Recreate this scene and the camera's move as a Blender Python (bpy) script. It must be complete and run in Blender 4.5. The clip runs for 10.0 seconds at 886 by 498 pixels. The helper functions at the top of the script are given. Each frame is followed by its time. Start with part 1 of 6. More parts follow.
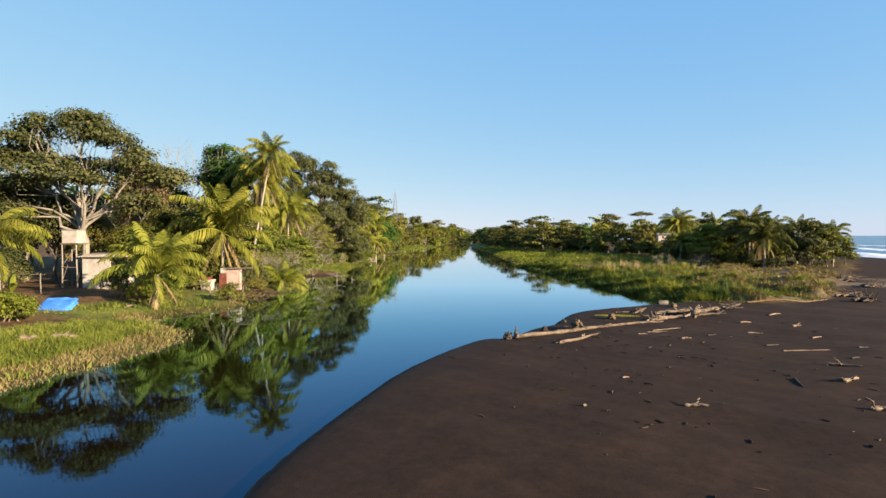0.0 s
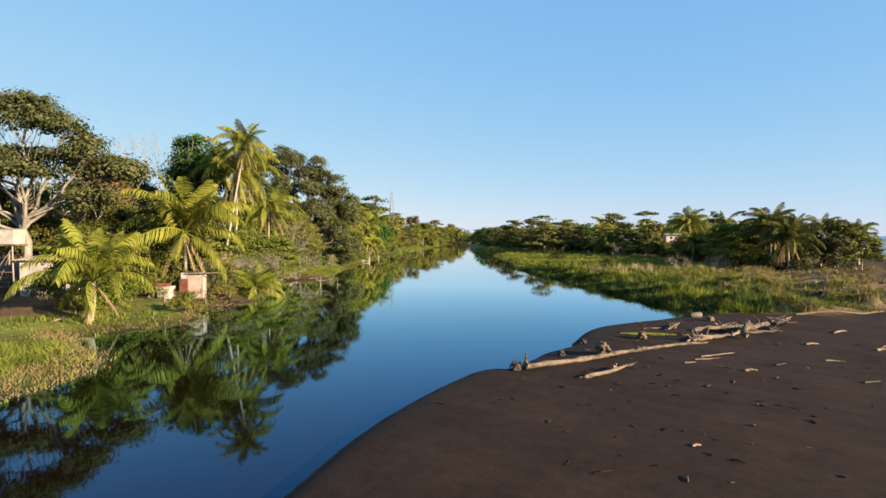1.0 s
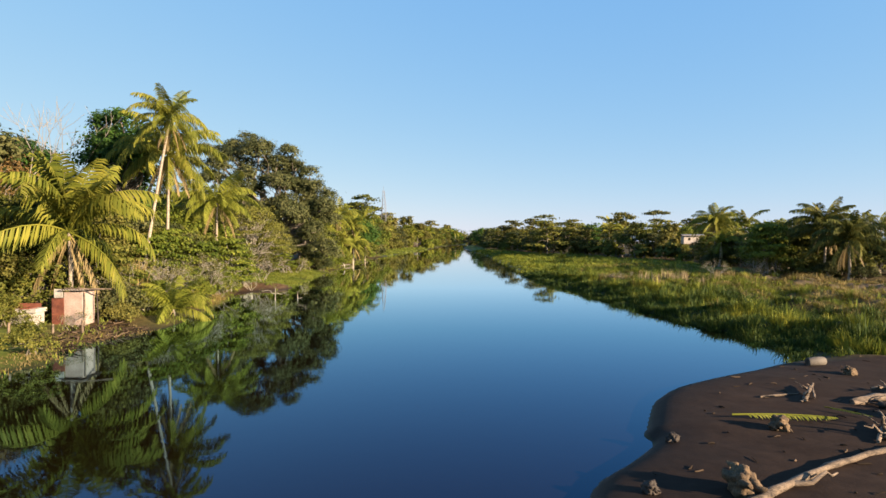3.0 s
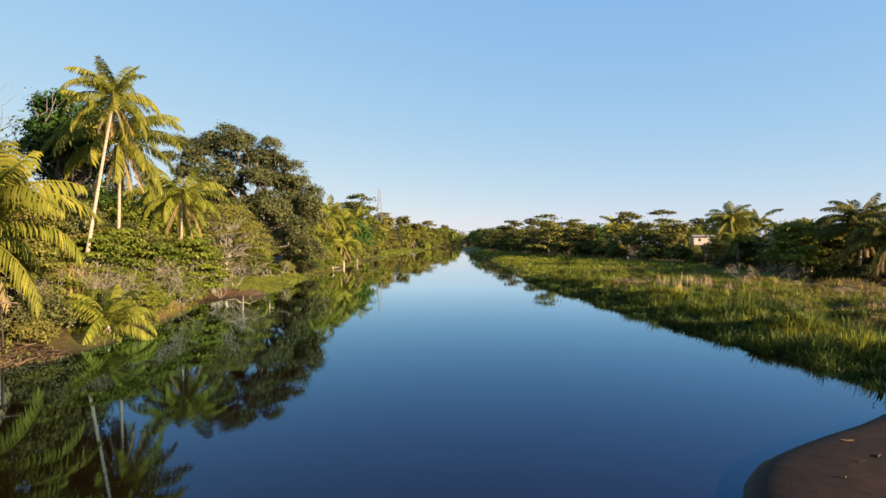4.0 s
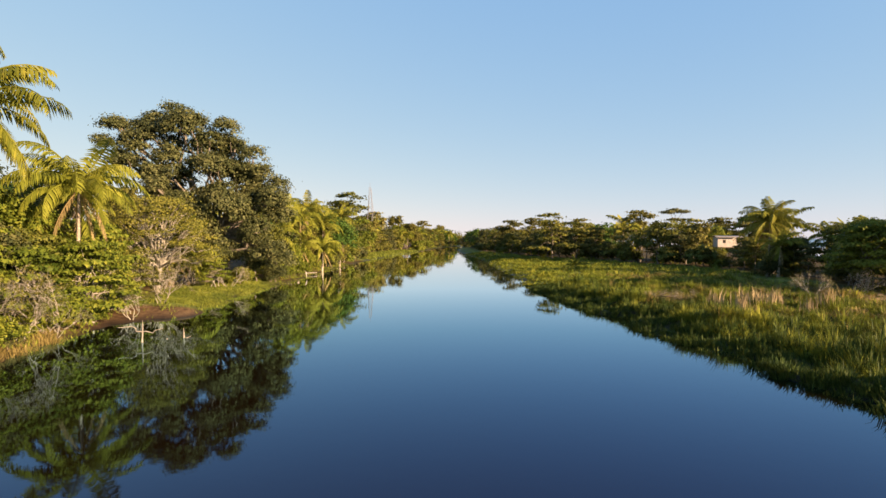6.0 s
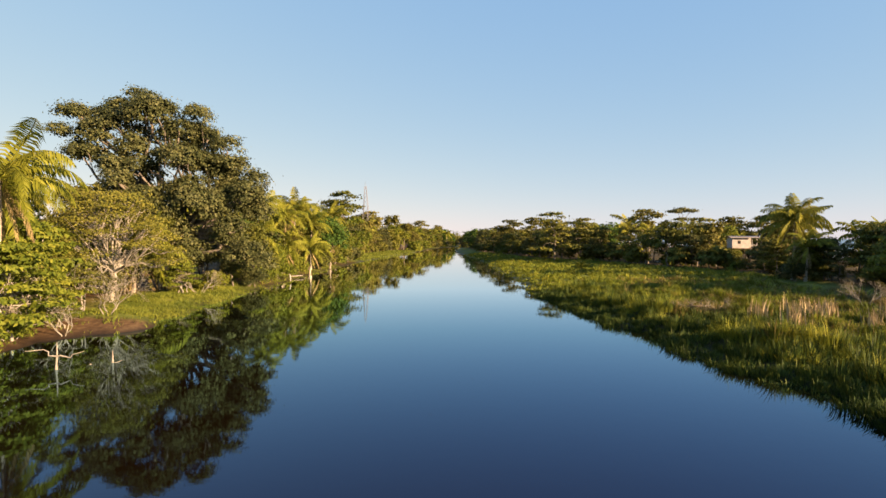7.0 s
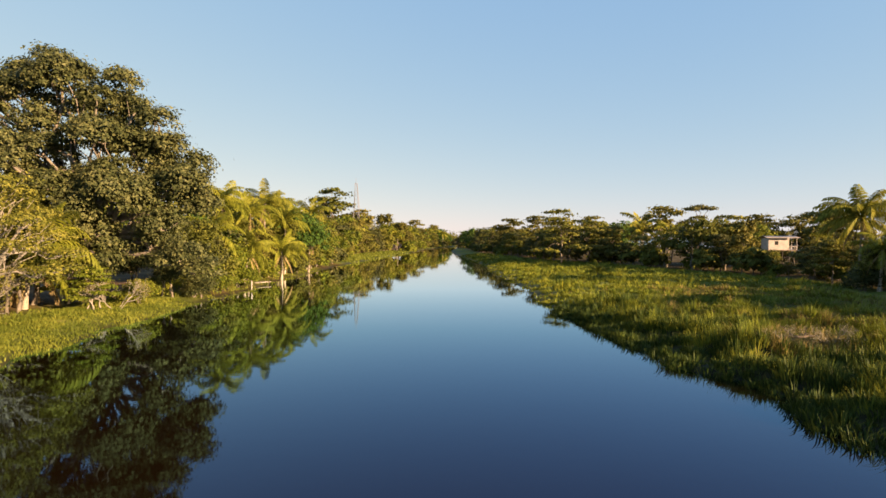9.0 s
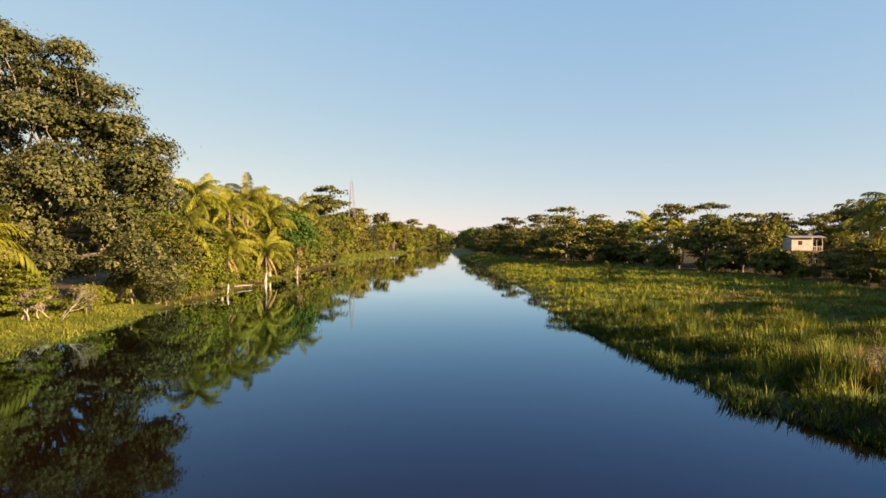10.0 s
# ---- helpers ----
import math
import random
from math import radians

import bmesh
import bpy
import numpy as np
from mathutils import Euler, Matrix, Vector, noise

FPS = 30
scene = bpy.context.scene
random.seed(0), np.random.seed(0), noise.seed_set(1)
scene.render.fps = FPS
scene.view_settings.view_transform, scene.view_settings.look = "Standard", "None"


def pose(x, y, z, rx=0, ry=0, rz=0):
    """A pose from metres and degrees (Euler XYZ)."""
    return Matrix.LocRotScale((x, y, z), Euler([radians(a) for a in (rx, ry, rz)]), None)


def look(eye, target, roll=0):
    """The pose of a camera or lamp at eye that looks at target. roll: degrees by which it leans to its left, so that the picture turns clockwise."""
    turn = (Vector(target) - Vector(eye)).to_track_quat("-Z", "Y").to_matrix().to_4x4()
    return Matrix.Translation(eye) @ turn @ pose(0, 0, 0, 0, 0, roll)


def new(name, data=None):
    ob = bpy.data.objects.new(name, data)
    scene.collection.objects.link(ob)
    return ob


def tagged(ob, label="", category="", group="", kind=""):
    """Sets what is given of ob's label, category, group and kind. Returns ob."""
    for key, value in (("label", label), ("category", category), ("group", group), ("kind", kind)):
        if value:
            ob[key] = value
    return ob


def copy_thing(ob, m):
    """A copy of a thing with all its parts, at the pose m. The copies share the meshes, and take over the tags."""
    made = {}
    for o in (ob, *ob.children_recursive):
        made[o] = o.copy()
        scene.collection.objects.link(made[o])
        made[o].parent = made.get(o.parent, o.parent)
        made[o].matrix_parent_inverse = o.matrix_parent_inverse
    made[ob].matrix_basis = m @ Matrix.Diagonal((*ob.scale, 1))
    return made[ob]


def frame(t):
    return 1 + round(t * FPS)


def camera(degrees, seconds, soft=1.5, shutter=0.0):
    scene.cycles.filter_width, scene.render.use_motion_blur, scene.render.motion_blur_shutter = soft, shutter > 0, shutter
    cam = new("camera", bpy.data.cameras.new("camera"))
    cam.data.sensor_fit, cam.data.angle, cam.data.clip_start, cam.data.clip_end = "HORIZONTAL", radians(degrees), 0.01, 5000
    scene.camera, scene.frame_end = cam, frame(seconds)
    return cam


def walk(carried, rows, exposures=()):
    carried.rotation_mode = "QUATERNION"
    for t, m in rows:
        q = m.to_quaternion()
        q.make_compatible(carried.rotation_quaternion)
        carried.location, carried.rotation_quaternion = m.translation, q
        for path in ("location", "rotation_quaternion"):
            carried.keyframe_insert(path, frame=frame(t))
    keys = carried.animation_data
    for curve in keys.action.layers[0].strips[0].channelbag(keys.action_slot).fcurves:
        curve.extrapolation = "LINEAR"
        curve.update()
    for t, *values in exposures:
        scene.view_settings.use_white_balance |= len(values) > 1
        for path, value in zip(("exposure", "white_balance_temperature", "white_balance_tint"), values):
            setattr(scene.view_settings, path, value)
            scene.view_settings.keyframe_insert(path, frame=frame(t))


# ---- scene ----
cam = camera(76.0, 10.0)
# seconds, eye x y z, yaw, pitch, lean to the right
ROWS = [
    (0.0, 0.000, -0.000, 6.293, 0.000, -1.416, 0.014),
    (0.5, 0.229, 3.761, 6.260, -0.060, -1.388, 0.012),
    (1.0, 0.465, 7.499, 6.238, -0.126, -1.360, 0.009),
    (1.5, 0.707, 11.213, 6.225, -0.196, -1.332, 0.006),
    (2.0, 0.953, 14.903, 6.219, -0.270, -1.305, 0.002),
    (2.5, 1.203, 18.569, 6.220, -0.347, -1.278, -0.003),
    (3.0, 1.455, 22.211, 6.226, -0.428, -1.253, -0.008),
    (3.5, 1.707, 25.827, 6.236, -0.511, -1.229, -0.015),
    (4.0, 1.958, 29.418, 6.250, -0.597, -1.207, -0.022),
    (4.5, 2.207, 32.985, 6.266, -0.684, -1.186, -0.030),
    (5.0, 2.452, 36.525, 6.282, -0.772, -1.167, -0.040),
    (5.5, 2.693, 40.040, 6.298, -0.861, -1.151, -0.050),
    (6.0, 2.927, 43.529, 6.312, -0.950, -1.137, -0.062),
    (6.5, 3.153, 46.991, 6.324, -1.039, -1.126, -0.076),
    (7.0, 3.370, 50.427, 6.331, -1.127, -1.118, -0.090),
    (7.5, 3.576, 53.836, 6.334, -1.214, -1.113, -0.106),
    (8.0, 3.771, 57.218, 6.331, -1.299, -1.112, -0.124),
    (8.5, 3.952, 60.573, 6.320, -1.382, -1.114, -0.144),
    (9.0, 4.118, 63.900, 6.301, -1.462, -1.120, -0.165),
    (9.5, 4.269, 67.200, 6.272, -1.539, -1.130, -0.188),
    (10.0, 4.402, 70.471, 6.232, -1.613, -1.145, -0.213),
]
walk(cam, [(t, pose(x, y, z, 90 + pitch, 0, yaw) @ pose(0, 0, 0, 0, 0, -lean)) for t, x, y, z, yaw, pitch, lean in ROWS],
     exposures=[(0.0, 1.84, 6400, 14), (2.5, 1.84, 6400, 15), (4.0, 1.88, 7050, 20), (5.0, 1.89, 7400, 23), (10.0, 1.92, 8400, 25)])

# ------------------------------------------------------------------ sky and sun
SUN_AZ, SUN_EL = 122.0, 16.0          # degrees clockwise from +y, degrees up
world = bpy.data.worlds.new("sky")
scene.world = world
world.use_nodes = True
wn, wl = world.node_tree.nodes, world.node_tree.links
wn.clear()
sky = wn.new("ShaderNodeTexSky")
sky.sky_type, sky.sun_disc = "NISHITA", False
sky.sun_elevation, sky.sun_rotation = radians(SUN_EL), radians(SUN_AZ)
sky.air_density, sky.dust_density, sky.ozone_density = 0.8, 0.1, 1.2
sky_bg = wn.new("ShaderNodeBackground")
sky_bg.inputs["Strength"].default_value = 0.105
sky_out = wn.new("ShaderNodeOutputWorld")
split = wn.new("ShaderNodeSeparateColor")
join = wn.new("ShaderNodeCombineColor")
wl.new(sky.outputs["Color"], split.inputs["Color"])
for i, (power, gain) in enumerate([(0.62, 0.575), (0.34, 1.10), (0.07, 2.06)]):      # a hazy sky, evener from zenith to horizon
    p = wn.new("ShaderNodeMath")
    p.operation, p.inputs[1].default_value = "POWER", power
    q = wn.new("ShaderNodeMath")
    q.operation, q.inputs[1].default_value = "MULTIPLY", gain
    wl.new(split.outputs[i], p.inputs[0])
    wl.new(p.outputs[0], q.inputs[0])
    wl.new(q.outputs[0], join.inputs[i])
wl.new(join.outputs["Color"], sky_bg.inputs["Color"])
wl.new(sky_bg.outputs["Background"], sky_out.inputs["Surface"])

sun_data = bpy.data.lights.new("sun", "SUN")
sun_data.energy, sun_data.angle, sun_data.color = 5.0, radians(0.5), (1.0, 0.80, 0.53)
sun = new("sun", sun_data)
sun.matrix_world = look((300 * math.sin(radians(SUN_AZ)), 300 * math.cos(radians(SUN_AZ)), 300 * math.tan(radians(SUN_EL))), (0, 0, 0))

# ------------------------------------------------------------------ materials


def node_mat(name):
    m = bpy.data.materials.new(name)
    m.use_nodes = True
    nt = m.node_tree
    nt.nodes.clear()
    out = nt.nodes.new("ShaderNodeOutputMaterial")
    return m, nt, out


def noise_node(nt, scale, detail=4.0, rough=0.55, coords="Object"):
    tc = nt.nodes.new("ShaderNodeTexCoord")
    n = nt.nodes.new("ShaderNodeTexNoise")
    n.inputs["Scale"].default_value = scale
    n.inputs["Detail"].default_value = detail
    n.inputs["Roughness"].default_value = rough
    if coords == "World":
        geo = nt.nodes.new("ShaderNodeNewGeometry")
        nt.links.new(geo.outputs["Position"], n.inputs["Vector"])
    else:
        nt.links.new(tc.outputs[coords], n.inputs["Vector"])
    return n


def ramp(nt, src, stops):
    r = nt.nodes.new("ShaderNodeValToRGB")
    els = r.color_ramp.elements
    while len(els) < len(stops):
        els.new(0.5)
    for el, (p, c) in zip(els, stops):
        el.position, el.color = p, (*c, 1.0)
    nt.links.new(src, r.inputs["Fac"])
    return r


def mix_rgb(nt, fac, a, b, mode="MIX"):
    m = nt.nodes.new("ShaderNodeMix")
    m.data_type, m.blend_type = "RGBA", mode
    for sock, val in ((m.inputs[0], fac), (m.inputs[6], a), (m.inputs[7], b)):
        if isinstance(val, (int, float)):
            sock.default_value = val
        elif isinstance(val, tuple):
            sock.default_value = (*val, 1.0)
        else:
            nt.links.new(val, sock)
    return m.outputs[2]


def maths(nt, op, a, b=0.0, clamp=False):
    m = nt.nodes.new("ShaderNodeMath")
    m.operation, m.use_clamp = op, clamp
    for sock, val in ((m.inputs[0], a), (m.inputs[1], b)):
        if isinstance(val, (int, float)):
            sock.default_value = val
        else:
            nt.links.new(val, sock)
    return m.outputs[0]


def bump(nt, height, strength, distance):
    b = nt.nodes.new("ShaderNodeBump")
    b.inputs["Strength"].default_value, b.inputs["Distance"].default_value = strength, distance
    nt.links.new(height, b.inputs["Height"])
    return b.outputs["Normal"]


def principled(nt, out, color=None, rough=0.6, spec=0.5, normal=None):
    p = nt.nodes.new("ShaderNodeBsdfPrincipled")
    if color is not None:
        if isinstance(color, tuple):
            p.inputs["Base Color"].default_value = (*color, 1)
        else:
            nt.links.new(color, p.inputs["Base Color"])
    p.inputs["Roughness"].default_value = rough
    p.inputs["Specular IOR Level"].default_value = spec
    if normal is not None:
        nt.links.new(normal, p.inputs["Normal"])
    nt.links.new(p.outputs[0], out.inputs["Surface"])
    return p


def leaf_mat(name, dark, mid, light, through_share=0.3, rough=0.55, vary=0.42):
    """Foliage: each leaf its own shade, patches of older and younger growth, light passing through."""
    m, nt, out = node_mat(name)
    geo = nt.nodes.new("ShaderNodeNewGeometry")
    info = nt.nodes.new("ShaderNodeObjectInfo")
    n = noise_node(nt, 0.35, 3.0, 0.6, "World")
    f = maths(nt, "ADD", maths(nt, "MULTIPLY", geo.outputs["Random Per Island"], vary), maths(nt, "MULTIPLY", n.outputs["Fac"], 1.12 - vary))
    f = maths(nt, "ADD", f, maths(nt, "MULTIPLY", maths(nt, "SUBTRACT", info.outputs["Random"], 0.5), 0.25), True)
    r = ramp(nt, f, [(0.22, dark), (0.55, mid), (0.88, light)])
    p = nt.nodes.new("ShaderNodeBsdfPrincipled")
    p.inputs["Roughness"].default_value = rough
    p.inputs["Specular IOR Level"].default_value = 0.07
    nt.links.new(r.outputs["Color"], p.inputs["Base Color"])
    t = nt.nodes.new("ShaderNodeBsdfTranslucent")
    nt.links.new(mix_rgb(nt, 0.5, r.outputs["Color"], tuple(min(1.0, c * 1.1) for c in light)), t.inputs["Color"])
    mx = nt.nodes.new("ShaderNodeMixShader")
    mx.inputs[0].default_value = through_share
    nt.links.new(p.outputs[0], mx.inputs[1])
    nt.links.new(t.outputs[0], mx.inputs[2])
    nt.links.new(mx.outputs[0], out.inputs["Surface"])
    return m


def rough_mat(name, a, b, scale, rough=0.8, bump_d=0.02, fine=8.0, spec=0.3, stretch=None):
    """Two-scale mottled surface: bark, wood, plaster, soil."""
    m, nt, out = node_mat(name)
    n1 = noise_node(nt, scale, 5.0)
    n2 = noise_node(nt, scale * fine, 4.0)
    if stretch:
        for n in (n1, n2):
            mp = nt.nodes.new("ShaderNodeMapping")
            mp.inputs["Scale"].default_value = stretch
            nt.links.new(n.inputs["Vector"].links[0].from_socket, mp.inputs["Vector"])
            nt.links.new(mp.outputs[0], n.inputs["Vector"])
    info = nt.nodes.new("ShaderNodeObjectInfo")
    f = maths(nt, "ADD", maths(nt, "MULTIPLY", n1.outputs["Fac"], 0.65), maths(nt, "MULTIPLY", n2.outputs["Fac"], 0.4))
    f = maths(nt, "ADD", f, maths(nt, "MULTIPLY", maths(nt, "SUBTRACT", info.outputs["Random"], 0.5), 0.15))
    r = ramp(nt, f, [(0.35, a), (0.7, b)])
    principled(nt, out, r.outputs["Color"], rough, spec, bump(nt, n2.outputs["Fac"], 0.5, bump_d))
    return m


M_DARKLEAF = leaf_mat("leaf_dark", (0.0174, 0.0255, 0.0090), (0.0501, 0.0588, 0.0200), (0.1177, 0.1117, 0.0420), 0.22, 0.55)
M_GREATLEAF = leaf_mat("leaf_dark_olive", (0.018, 0.025, 0.0095), (0.057, 0.066, 0.025), (0.148, 0.146, 0.060), 0.2, 0.5)
M_DEEPLEAF = leaf_mat("leaf_deep_green", (0.0142, 0.0372, 0.0080), (0.0371, 0.0784, 0.0140), (0.0763, 0.1274, 0.0240), 0.22, 0.55)
M_LEAF = leaf_mat("leaf_green", (0.0275, 0.0370, 0.0072), (0.0785, 0.0856, 0.0162), (0.1668, 0.1526, 0.0306), 0.18)
M_BRIGHTLEAF = leaf_mat("leaf_bright", (0.0255, 0.0441, 0.0063), (0.0824, 0.1076, 0.0144), (0.1717, 0.1764, 0.0261), 0.25)
M_OLIVELEAF = leaf_mat("leaf_olive", (0.0341, 0.0388, 0.0092), (0.0852, 0.0829, 0.0193), (0.1685, 0.1460, 0.0368), 0.2)
M_RUSTLEAF = leaf_mat("leaf_rusty", (0.061, 0.039, 0.014), (0.132, 0.083, 0.028), (0.220, 0.143, 0.050), 0.25)
M_FROND = leaf_mat("palm_frond_green", (0.0431, 0.0588, 0.0100), (0.1179, 0.1274, 0.0180), (0.2357, 0.2156, 0.0350), 0.25)
M_DARKFROND = leaf_mat("palm_frond_dark", (0.0218, 0.0314, 0.0080), (0.0610, 0.0686, 0.0150), (0.1363, 0.1274, 0.0280), 0.2)
M_YFROND = leaf_mat("palm_frond_yellow", (0.0693, 0.0848, 0.0110), (0.1406, 0.1544, 0.0210), (0.2456, 0.2423, 0.0420), 0.32)
M_DRYFROND = leaf_mat("palm_frond_dry", (0.090, 0.065, 0.030), (0.190, 0.140, 0.065), (0.300, 0.230, 0.110), 0.2)
M_GRASS = leaf_mat("grass_green", (0.0269, 0.0490, 0.0077), (0.1038, 0.1307, 0.0176), (0.2868, 0.2706, 0.0374), 0.16, vary=0.2)
M_LAWN = leaf_mat("bank_grass", (0.0240, 0.0420, 0.0075), (0.0820, 0.1040, 0.0170), (0.1950, 0.1980, 0.0360), 0.16, vary=0.25)
M_WEED = leaf_mat("bank_weed", (0.0120, 0.0270, 0.0066), (0.0360, 0.0608, 0.0132), (0.1140, 0.1375, 0.0286), 0.12)
M_DRYGRASS = leaf_mat("grass_dry", (0.0802, 0.0590, 0.0202), (0.1770, 0.1345, 0.0470), (0.2950, 0.2266, 0.0896), 0.12)
M_STRAW = leaf_mat("bank_straw", (0.060, 0.045, 0.018), (0.125, 0.096, 0.040), (0.205, 0.160, 0.070), 0.1, vary=0.3)
M_CANE = leaf_mat("dry_cane", (0.15, 0.11, 0.06), (0.27, 0.205, 0.115), (0.40, 0.32, 0.19), 0.15)
M_BARK = rough_mat("bark_brown", (0.065, 0.054, 0.042), (0.19, 0.16, 0.125), 1.5, 0.85)
M_PALEBARK = rough_mat("bark_pale", (0.10, 0.088, 0.072), (0.28, 0.248, 0.205), 0.8, 0.8)
M_TWIG = rough_mat("grey_twigs", (0.16, 0.143, 0.116), (0.31, 0.28, 0.235), 1.0, 0.85)
M_PALMBARK = rough_mat("palm_trunk", (0.14, 0.112, 0.085), (0.36, 0.305, 0.235), 2.0, 0.85, 0.03, 6.0, 0.3, (0.6, 0.6, 3.5))
M_DRIFT = rough_mat("driftwood", (0.020, 0.014, 0.010), (0.235, 0.172, 0.120), 1.6, 0.85, 0.04, 7.0, 0.3, (0.5, 3.0, 3.0))
M_ROOT = rough_mat("earthy_root", (0.040, 0.026, 0.015), (0.16, 0.105, 0.058), 2.5, 0.85, 0.05)
M_DARKWOOD = rough_mat("wet_dark_wood", (0.012, 0.009, 0.007), (0.042, 0.031, 0.024), 2.0, 0.7)
M_LITTER = leaf_mat("sand_litter", (0.010, 0.008, 0.006), (0.03, 0.021, 0.014), (0.15, 0.105, 0.07), 0.0, 0.85)
M_SAWN = rough_mat("sawn_block", (0.045, 0.038, 0.032), (0.105, 0.09, 0.076), 3.0, 0.8)
M_WHITE = rough_mat("weathered_white_paint", (0.22, 0.20, 0.175), (0.44, 0.40, 0.355), 1.2, 0.7)
M_PINK = rough_mat("faded_pink_paint", (0.25, 0.18, 0.15), (0.42, 0.32, 0.27), 1.4, 0.75)
M_PALEPLANK = rough_mat("pale_grey_planks", (0.33, 0.29, 0.26), (0.55, 0.49, 0.44), 1.4, 0.75)
M_RUST = rough_mat("rusty_sheet", (0.07, 0.022, 0.014), (0.19, 0.062, 0.036), 2.2, 0.75)
M_GREYSHEET = rough_mat("grey_roof_sheet", (0.16, 0.13, 0.11), (0.36, 0.31, 0.27), 1.5, 0.6)
M_TARP = rough_mat("blue_tarp", (0.03, 0.13, 0.40), (0.08, 0.26, 0.62), 1.5, 0.45, 0.03)
# near-black colour that paints the shade inside sheds, porch and window
M_SHADEIN = rough_mat("interior_shade", (0.010, 0.009, 0.008), (0.03, 0.026, 0.022), 2.0, 0.9)
M_STEEL = rough_mat("pale_mast_steel", (0.10, 0.10, 0.115), (0.17, 0.17, 0.19), 0.5, 0.5)


def ground_mat():
    """Dark volcanic sand, litter-strewn soil and short turf, laid out by the sheet's own zones."""
    m, nt, out = node_mat("ground")
    zone = nt.nodes.new("ShaderNodeVertexColor")
    zone.layer_name = "zone"
    sep = nt.nodes.new("ShaderNodeSeparateColor")
    nt.links.new(zone.outputs["Color"], sep.inputs[0])
    n1 = noise_node(nt, 0.22, 6.0, 0.6, "World")
    n2 = noise_node(nt, 2.6, 6.0, 0.65, "World")
    n3 = noise_node(nt, 28.0, 3.0, 0.6, "World")
    mixed = maths(nt, "ADD", maths(nt, "MULTIPLY", n1.outputs["Fac"], 0.5), maths(nt, "MULTIPLY", n2.outputs["Fac"], 0.5))
    sand = ramp(nt, mixed, [(0.34, (0.0162, 0.0099, 0.0070)), (0.50, (0.0252, 0.0154, 0.0107)), (0.68, (0.038, 0.0232, 0.0156))])
    soil = ramp(nt, mixed, [(0.38, (0.045, 0.026, 0.014)), (0.52, (0.105, 0.062, 0.032)), (0.66, (0.190, 0.125, 0.065))])
    turf = ramp(nt, mixed, [(0.36, (0.050, 0.070, 0.014)), (0.52, (0.110, 0.130, 0.024)), (0.66, (0.200, 0.185, 0.050))])
    pale = ramp(nt, mixed, [(0.36, (0.16, 0.11, 0.075)), (0.66, (0.34, 0.25, 0.17))])
    c = mix_rgb(nt, sep.outputs[0], soil.outputs["Color"], sand.outputs["Color"])
    c = mix_rgb(nt, sep.outputs[1], c, turf.outputs["Color"])
    c = mix_rgb(nt, sep.outputs[2], c, pale.outputs["Color"])
    # near-black soil colour: shade between grass blades and under the treeline, painted in
    shade_soil = ramp(nt, mixed, [(0.36, (0.018, 0.017, 0.007)), (0.66, (0.060, 0.050, 0.020))])
    c = mix_rgb(nt, zone.outputs["Alpha"], c, shade_soil.outputs["Color"])
    geo = nt.nodes.new("ShaderNodeNewGeometry")
    xyz = nt.nodes.new("ShaderNodeSeparateXYZ")
    nt.links.new(geo.outputs["Position"], xyz.inputs[0])
    wet = maths(nt, "SUBTRACT", 1.0, maths(nt, "DIVIDE", maths(nt, "SUBTRACT", xyz.outputs[2], 0.02), 0.50), True)
    c = mix_rgb(nt, maths(nt, "MULTIPLY", wet, 0.85, True), c, (0.012, 0.010, 0.009))
    h = maths(nt, "ADD", maths(nt, "MULTIPLY", n2.outputs["Fac"], 0.75), maths(nt, "MULTIPLY", n3.outputs["Fac"], 0.25))
    p = principled(nt, out, c, 0.85, 0.08, bump(nt, h, 0.32, 0.07))
    nt.links.new(maths(nt, "SUBTRACT", 0.9, maths(nt, "MULTIPLY", wet, 0.35)), p.inputs["Roughness"])
    return m


def water_mat(name, deep, ripple, distance, scale):
    m, nt, out = node_mat(name)
    n1 = noise_node(nt, scale, 3.0, 0.5, "World")
    n2 = noise_node(nt, scale * 0.12, 2.0, 0.5, "World")
    h = maths(nt, "ADD", n1.outputs["Fac"], maths(nt, "MULTIPLY", n2.outputs["Fac"], 2.0))
    nrm = bump(nt, h, ripple, distance)
    body = nt.nodes.new("ShaderNodeBsdfDiffuse")
    body.inputs["Color"].default_value = (*deep, 1.0)
    gloss = nt.nodes.new("ShaderNodeBsdfGlossy")
    gloss.inputs["Roughness"].default_value = 0.028
    fres = nt.nodes.new("ShaderNodeFresnel")
    fres.inputs["IOR"].default_value = 1.36
    # a clear mirror at a glancing look, bluer where one looks down into it
    tint = ramp(nt, fres.outputs[0], [(0.08, (0.27, 0.60, 0.98)), (0.38, (0.46, 0.735, 0.89)), (0.6, (0.77, 0.86, 0.89)), (0.86, (0.97, 0.95, 0.93))])
    nt.links.new(tint.outputs["Color"], gloss.inputs["Color"])
    for node in (body, gloss, fres):
        nt.links.new(nrm, node.inputs["Normal"])
    mx = nt.nodes.new("ShaderNodeMixShader")
    nt.links.new(maths(nt, "MULTIPLY", maths(nt, "POWER", fres.outputs[0], 1.12), 1.85, True), mx.inputs[0])
    nt.links.new(body.outputs[0], mx.inputs[1])
    nt.links.new(gloss.outputs[0], mx.inputs[2])
    nt.links.new(mx.outputs[0], out.inputs["Surface"])
    return m


